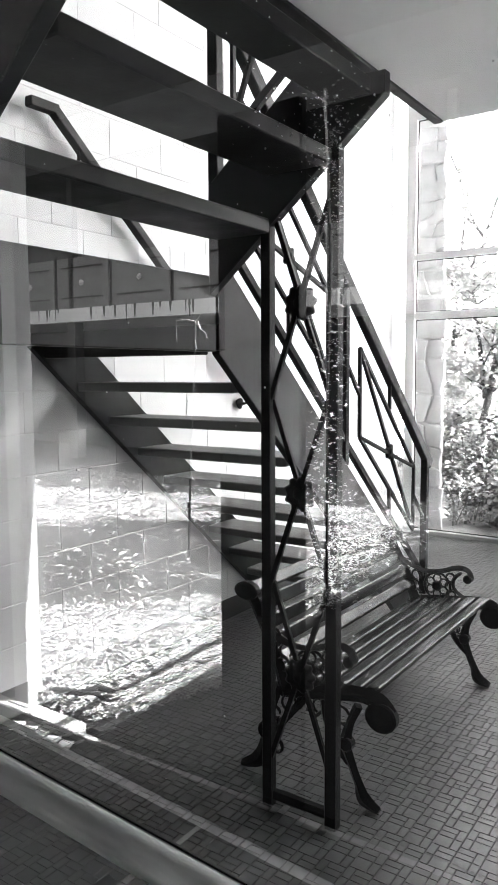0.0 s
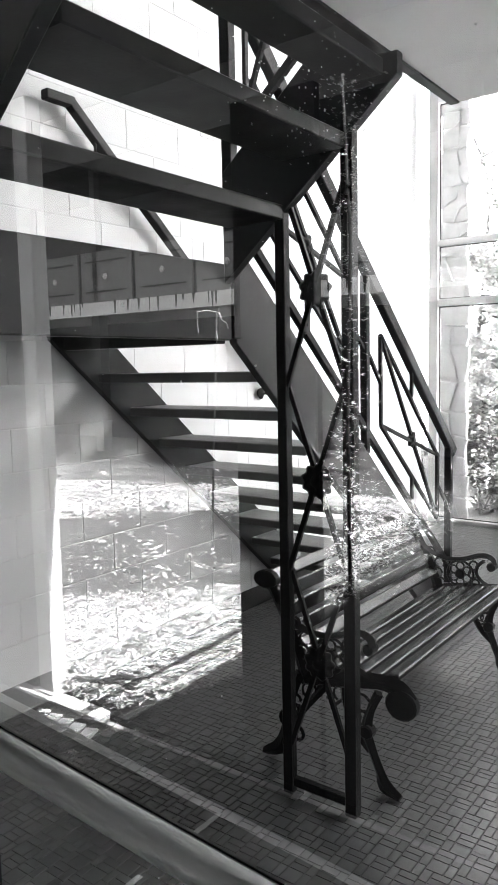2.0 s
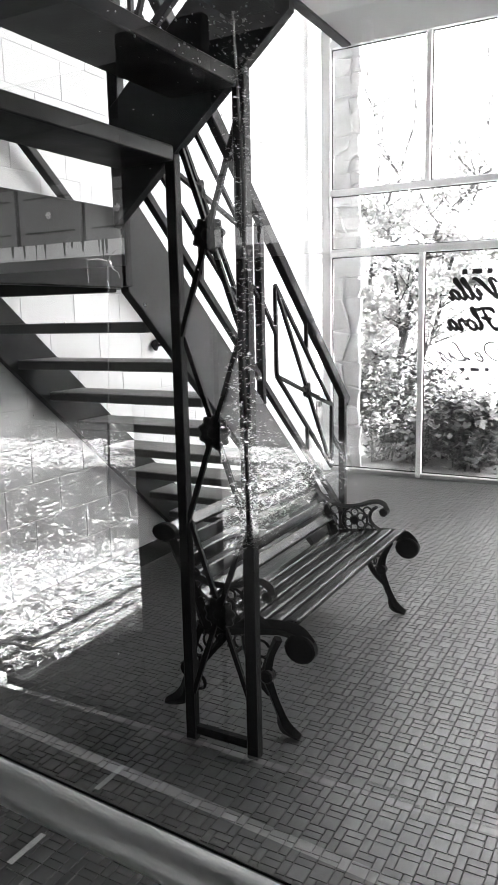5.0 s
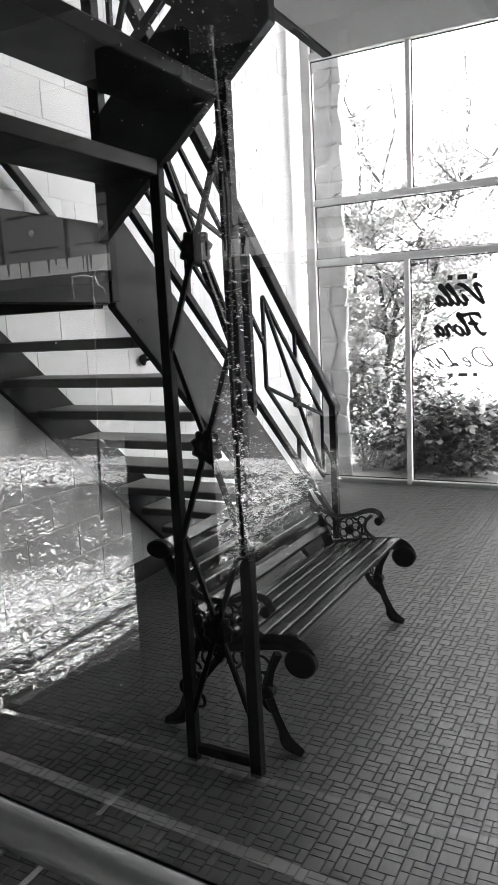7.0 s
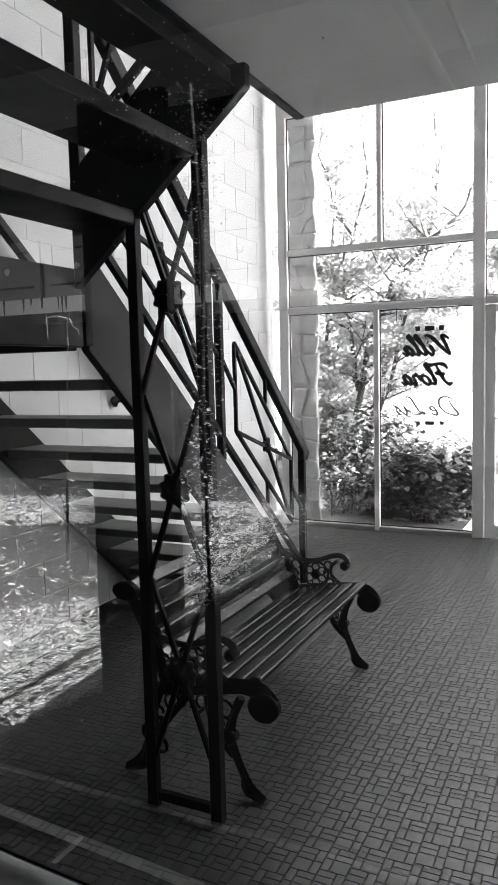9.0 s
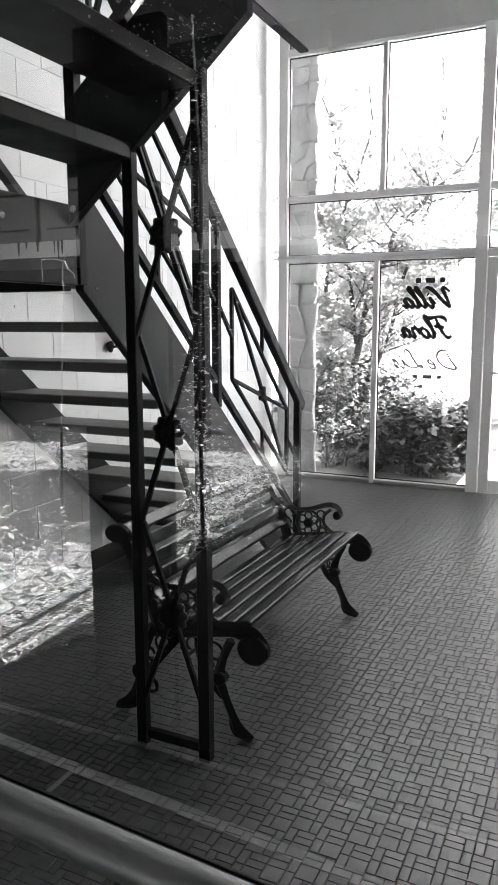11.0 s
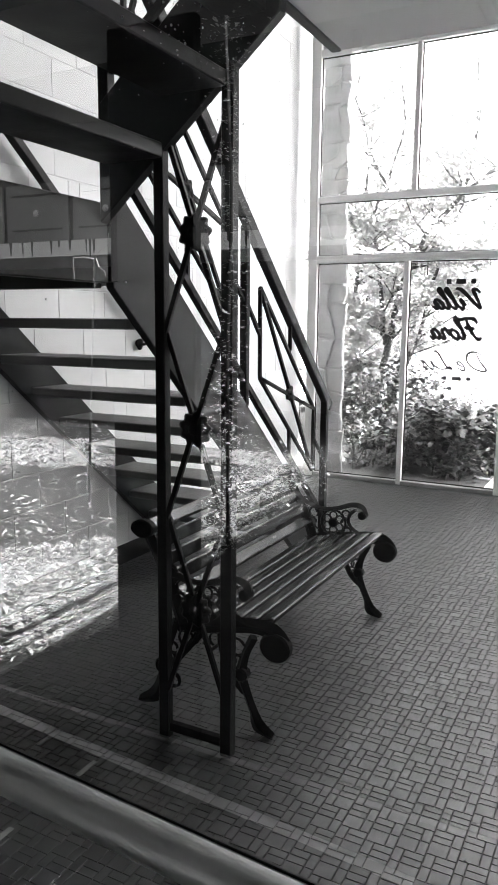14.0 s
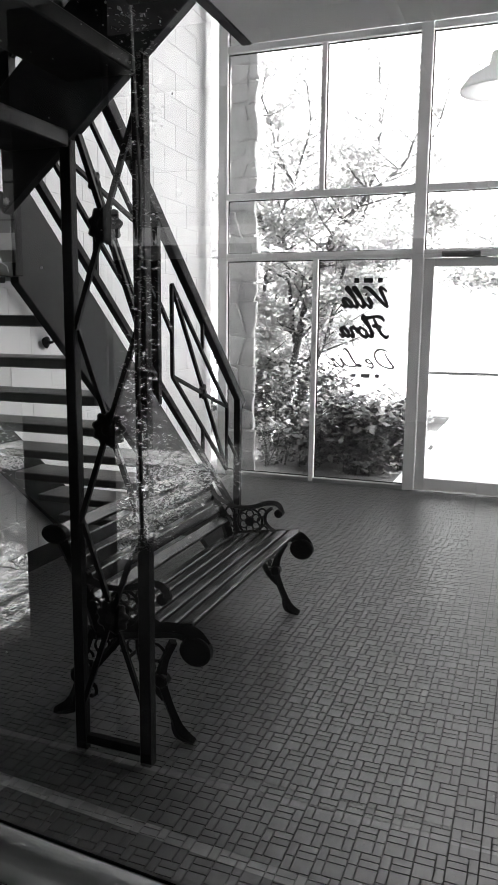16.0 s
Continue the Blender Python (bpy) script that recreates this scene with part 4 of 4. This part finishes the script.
while n_leaf < 62000:
    far_half = rng.random() < 0.6
    x, y = (rng.uniform(-8.5, -2.2), rng.uniform(-6.6, -2.4)) if far_half else (rng.uniform(-4.2, -1.2), rng.uniform(-2.6, -0.48))
    far = math.hypot(x - 0.54, y - 1.65)
    clump = 0.5 + 0.5 * math.sin(9.1 * x + 2 * math.sin(7 * y)) * math.sin(8.3 * y + 3 * math.sin(5 * x))
    # few leaves between the two bands, so that strip reads as shaded
    if far_half:
        edge = 8.0 + 2.8 * ((0.54 - x) / (1.65 - y) - 0.5)
        keep = 0.0 if far < 4.9 else 0.006 + 0.06 * (clump > 0.92) if far < 7.4 else 0.15 + 0.5 * (0.5 + 0.5 * math.sin(2.7 * x + 1.5 * math.sin(2.1 * y)) * math.sin(3.4 * y + x)) if far < edge else 0.02
    else:
        beside = x > 0.54 - 1.9 * (1.65 - y) / 2.85 or x > -1.82 - 0.427 * (y + 0.456)
        keep = 0.0 if beside else 1.0 if far < 4.45 else 0.25 if far < 4.8 else 0.02
    if rng.random() > keep * (0.45 + 0.55 * clump):
        continue
    n_leaf += 1
    dry_leaf(x, y, 1.5 if far_half else 1.1)
for count, y0, y1, wide in ((1500, -5.2, -4.1, 0.24), (850, -4.1, -2.5, 0.16), (450, -2.6, -2.2, 0.09)):
    for _ in range(count):
        y = rng.uniform(y0, y1)
        dry_leaf(-1.3 + 0.25 * y + rng.gauss(0, wide), y, 1.2)
solid("leaf_litter", bm, M_DRY, "pale dry leaf litter covering the planting bed", "leaf litter", "stuff")
for pts in ([(-2.13, -0.55, 0.04), (-2.0, -0.56, 0.06), (-1.9, -0.62, 0.05), (-1.83, -0.60, 0.04)], [(-1.98, -0.56, 0.05), (-1.94, -0.66, 0.06), (-1.87, -0.70, 0.04)]):
    solid("fallen_branch", tube(bmesh.new(), pts, 0.014, 7, True, [0.017 - 0.003 * i for i in range(len(pts))]), M_TWIG, "dark fallen branch lying on the leaf litter", "branch", group="branches on the litter")
post = thing("timber_post", "pale weathered timber post at the edge of the walk", "post", (-2.18, -0.46, 0))
part("shaft", bx(-2.225, -2.13, -0.50, -0.42, -0.002, 2.6, 0.004), M_TIMBER, post)
part("base_plate", bx(-2.245, -2.11, -0.52, -0.40, 0.013, 0.022), M_TIMBER, post)
# added wall: keeps sky light out on the left of the post
solid("wall_return", bx(-7.0, -2.235, -0.51, -0.43, -0.04, 2.6), M_NEAR_BLACK, "dark wall added beside the timber post to block sky light", "wall", "structure")
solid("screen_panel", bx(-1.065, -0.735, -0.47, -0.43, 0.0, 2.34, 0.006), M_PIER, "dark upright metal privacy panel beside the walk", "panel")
# canopy outline notched to shape where the sun falls on the litter
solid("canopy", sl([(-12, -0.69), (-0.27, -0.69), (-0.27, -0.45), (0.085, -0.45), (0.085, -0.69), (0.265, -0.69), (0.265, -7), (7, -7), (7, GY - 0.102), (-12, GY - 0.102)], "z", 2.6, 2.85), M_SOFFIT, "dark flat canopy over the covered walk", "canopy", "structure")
solid("wall_walk", bx(0.3, 7, -1.75, -1.6, -0.04, 2.6), M_NEAR_BLACK, "dark wall behind the covered walk", "wall", "structure")
solid("wall_walk_end", bx(6.85, 7, -1.6, GY - 0.12, -0.04, 2.6), M_NEAR_BLACK, "dark wall at the end of the covered walk", "wall", "structure")

# pipe and rod added to cast thin shadow lines on the leaf litter
gutter = thing("shadow_pipe", "dark round pipe added on straps along the canopy edge to cast shadow lines", "gutter", (-0.1, -0.72, 2.6))
part("pipe", tube(bmesh.new(), [(-0.1, -6.9, 2.6), (-0.1, -0.695, 2.6)], 0.022, 12), M_NEAR_BLACK, gutter, smooth=True)
part("cable", tube(bmesh.new(), [(0.03, -6.9, 2.62), (0.03, -3.5, 2.6), (0.03, -0.695, 2.62)], 0.009, 8), M_NEAR_BLACK, gutter)
for y in (-6.0, -4.5, -3.0, -1.5):
    part("strap", bx(-0.12, 0.262, y, y + 0.02, 2.625, 2.63), M_NEAR_BLACK, gutter)

sap = thing("ivy_sapling", "sunlit ivy-clad sapling standing in the leaf litter", "sapling", (-1.77, -2.5, -0.04))
part("trunk", tube(bmesh.new(), [(-1.77, -2.5, -0.04), (-1.79, -2.52, 1.2), (-1.75, -2.5, 2.2), (-1.80, -2.5, 3.2)], 0.012, 8, True, [0.014, 0.012, 0.011, 0.008]), M_TWIG, sap, smooth=True)
bm = bmesh.new()
leaf_cloud(bm, [(-1.77 + 0.06 * math.sin(5 * z), -2.5 + 0.05 * math.cos(4 * z), z) for z in [0.1 * i for i in range(1, 32)]], 1500, 0.028, random.Random(9), 0.085)
leaf_cloud(bm, [(-1.79 + 0.04 * i, -2.5 + 0.02 * math.sin(2.0 * i), -0.02 + 0.045 * i) for i in range(11)], 520, 0.024, random.Random(19), 0.05)
part("foliage", bm, M_DRY, sap)

dead = thing("dead_sapling", "bare dead sapling with thin pale twigs", "sapling", (-3.25, -2.9, -0.04))
part("stem", tube(bmesh.new(), [(-3.25, -2.9, -0.04), (-3.22, -2.92, 0.9), (-3.14, -2.9, 1.88)], 0.01, 6, True, [0.012, 0.009, 0.006]), M_TWIG, dead, smooth=True)
for pts in ([(-3.14, -2.9, 1.88), (-3.07, -2.88, 1.94), (-3.01, -2.9, 1.98), (-3.0, -2.9, 2.06)], [(-3.14, -2.9, 1.88), (-3.24, -2.91, 1.90), (-3.34, -2.9, 1.895), (-3.355, -2.92, 1.80), (-3.35, -2.92, 1.73)],
            [(-3.12, -2.9, 1.88), (-3.08, -2.88, 1.82), (-3.03, -2.88, 1.79), (-3.02, -2.88, 1.75)], [(-3.18, -2.9, 1.6), (-3.14, -2.9, 1.68), (-3.15, -2.9, 1.74)]):
    part("twig", tube(bmesh.new(), pts, 0.004, 5, True, [0.005 - 0.0006 * i for i in range(len(pts))]), M_TIMBER, dead)

# the walkway block opposite, which the glass mirrors
opp = thing("walkway_block", "low block with a stained concrete walkway edge and dark railings", "building", (-9, -7.4, 0))
OY = -7.4
# extra wall height and the side wing are added to block sky light
part("wall", bx(-22, 8, OY - 2.2, OY - 2.0, -0.04, 15), M_NEAR_BLACK, opp, "dark wall behind the walkway, raised to block sky light")
part("wing", bx(-16.2, -16, OY - 2.0, 4, -0.04, 15), M_NEAR_BLACK, opp, "dark blank side wing added to block sky light")
part("walkway_edge", bx(-15.99, 8, OY - 2.0, OY, 2.39, 2.62), M_PALE, opp, "stained pale concrete walkway edge")
part("roof", bx(-15.99, 8, OY - 2.0, OY + 0.3, 4.9, 5.1), M_NEAR_BLACK, opp)
for x in (-13, -9.6, -6.2, -2.8, 0.6):
    part("column", bx(x - 0.1, x + 0.1, OY - 0.25, OY - 0.05, -0.04, 2.39), M_NEAR_BLACK, opp)
    part("column", bx(x - 0.06, x + 0.06, OY - 0.2, OY - 0.08, 2.62, 4.9), M_NEAR_BLACK, opp)
M_PANEL = material("panel_paint", 0.009, 0.6, vary=0.2)
for i in range(-3, 11):
    x = -10.67 + 1.35 * i
    pn = part("panel", bx(x - 0.63, x + 0.63, OY - 0.12, OY - 0.08, 2.62, 3.5), M_PANEL, opp)
    for a, b in (((x - 0.5, 2.81), (x + 0.5, 2.81)), ((x - 0.5, 3.33), (x + 0.5, 3.33)), ((x - 0.5, 2.81), (x - 0.5, 3.33)), ((x + 0.5, 2.81), (x + 0.5, 3.33))):
        part("moulding", bar(bmesh.new(), (a[0], OY - 0.07, a[1]), (b[0], OY - 0.07, b[1]), 0.025, 0.025), M_NEAR_BLACK, pn)
    part("knob", rosette(bmesh.new(), (x, OY - 0.06, 3.06), 0.05, (0, 1, 0), 0.05), M_PALE, pn, smooth=True)
    for k in range(5):
        w, q, d = rng.uniform(0.012, 0.03), x + rng.uniform(-0.65, 0.65), rng.uniform(0.06, 0.26)
        part("drip_stain", slab(bmesh.new(), [(q - w, 2.622), (q + w, 2.622), (q + w * 0.4, 2.622 - d), (q - w * 0.4, 2.622 - d)], "y", OY, OY + 0.003), M_NEAR_BLACK, opp)

# dust and dried drops on the front glass
rng = random.Random(77)
bm = bmesh.new()
for i in range(170):
    if i < 120:
        x, z = rng.gauss(0.155, 0.045), rng.gauss(1.70, 0.05)
    else:
        x, z = rng.uniform(-0.37, 0.6), rng.uniform(0.9, 2.1)
    r = 0.0003 + 0.0007 * rng.random() ** 2.5
    k = rng.uniform(0.8, 1.8)
    vs = [bm.verts.new((x + r * math.cos(a), GY - 0.0045, z + r * k * math.sin(a))) for a in [math.pi * q / 3 for q in range(6)]]
    bm.faces.new(vs)
solid("glass_dust", bm, M_TAPE, "pale specks of dust and dried drops on the glass", "dust", "stuff")

# ---- blocks of the wall ----
wall = bpy.data.objects["wall_west"]
BW, BH, J = 0.4, 0.2, 0.0045
def block_mesh(w):
    bm = bmesh.new()
    box(bm, -0.014, 0.0, -w / 2, w / 2, -(BH - J) / 2, (BH - J) / 2, 0.002)
    finish(bm)
    me = bpy.data.meshes.new("block")
    bm.to_mesh(me)
    bm.free()
    me.materials.append(M_BLOCK)
    return me
FULL = block_mesh(BW - J)
HALF = block_mesh(BW / 2 - J)
rng = random.Random(5)
rest = bmesh.new()
for r in range(27):
    z = r * BH + BH / 2
    y = 0.93 if r % 2 else 1.13
    while y < WY - 0.1:
        w = BW if y + BW <= WY + 0.02 else max(0.0, WY + 0.0 - y)
        if w < 0.1:
            break
        if r < 19:
            ob = new("block", FULL if w == BW else HALF)
            ob.parent = wall
            ob.location = (WX + rng.uniform(-0.0012, 0.0012), y + (w if w == BW else BW / 2) / 2, z)
        else:
            box(rest, WX - 0.02, WX, y + J / 2, y + w - J / 2, z - (BH - J) / 2, z + (BH - J) / 2)
        y += BW
tagged(part("block_rest", rest, M_BLOCK, wall), "painted blocks of the upper wall", kind="stuff")

# ---- mosaic floor ----
floor = bpy.data.objects["floor"]
U, G = 0.0275, 0.0035
tile_mesh = {}
def tile(w, h):
    if (w, h) not in tile_mesh:
        bm = bmesh.new()
        a, b, e = w * U - G, h * U - G, 0.0004
        lo = [(-a / 2, -b / 2, -0.006), (a / 2, -b / 2, -0.006), (a / 2, b / 2, -0.006), (-a / 2, b / 2, -0.006)]
        md = [(x, y, -e) for x, y, _ in lo]
        hi = [(x - math.copysign(e, x), y - math.copysign(e, y), 0) for x, y, _ in lo]
        L = [[bm.verts.new(p) for p in q] for q in (lo, md, hi)]
        for p, q in zip(L, L[1:]):
            for i in range(4):
                bm.faces.new((p[i], p[(i + 1) % 4], q[(i + 1) % 4], q[i]))
        bm.faces.new(L[2])
        me = bpy.data.meshes.new("tile")
        bm.to_mesh(me)
        bm.free()
        me.materials.append(M_TILE)
        tile_mesh[(w, h)] = me
    return tile_mesh[(w, h)]
rng = random.Random(12)
verts, faces = [], []
def put_tile(cx, cy, w, h):
    if 0.0 < cx < 0.42 and 1.95 < cy < 2.95:
        ob = new("tile", tile(w, h))
        ob.parent = floor
        ob.location = (cx, cy, 0)
        return
    a, b = (w * U - G) / 2, (h * U - G) / 2
    dz = rng.uniform(-0.0006, 0.0)
    n = len(verts)
    e = 0.0004
    for s, z in ((0, -0.006), (0, -e + dz), (e, dz)):
        verts.extend(((cx - a + s, cy - b + s, z), (cx + a - s, cy - b + s, z), (cx + a - s, cy + b - s, z), (cx - a + s, cy + b - s, z)))
    for k in (0, 4):
        for i in range(4):
            faces.append((n + k + i, n + k + (i + 1) % 4, n + k + 4 + (i + 1) % 4, n + k + 4 + i))
    faces.append((n + 8, n + 9, n + 10, n + 11))
x = -2.12
while x < EAST - 0.08:
    y = 1.1 + rng.choice((0, 1, 2, 3)) * U * 0.5
    kind = rng.randrange(2)
    while y < WY - 0.08:
        kind += 1
        k = kind % 4
        if k == 0:      # a square and an upright
            put_tile(x + U, y + U, 2, 2)
            put_tile(x + 2.5 * U, y + U, 1, 2)
        elif k == 1:    # two flat ones over each other, upright last
            put_tile(x + U, y + 0.5 * U, 2, 1)
            put_tile(x + U, y + 1.5 * U, 2, 1)
            put_tile(x + 2.5 * U, y + U, 1, 2)
        elif k == 2:    # an upright, then a square
            put_tile(x + 0.5 * U, y + U, 1, 2)
            put_tile(x + 2 * U, y + U, 2, 2)
        else:           # an upright, then two flat ones
            put_tile(x + 0.5 * U, y + U, 1, 2)
            put_tile(x + 2 * U, y + 0.5 * U, 2, 1)
            put_tile(x + 2 * U, y + 1.5 * U, 2, 1)
        y += 2 * U
    x += 3 * U
me = bpy.data.meshes.new("tile_rest")
me.from_pydata(verts, [], faces)
me.materials.append(M_TILE)
ob = new("tile_rest", me)
ob.parent = floor
tagged(ob, "grey ceramic mosaic tiles of the lobby floor", kind="stuff")
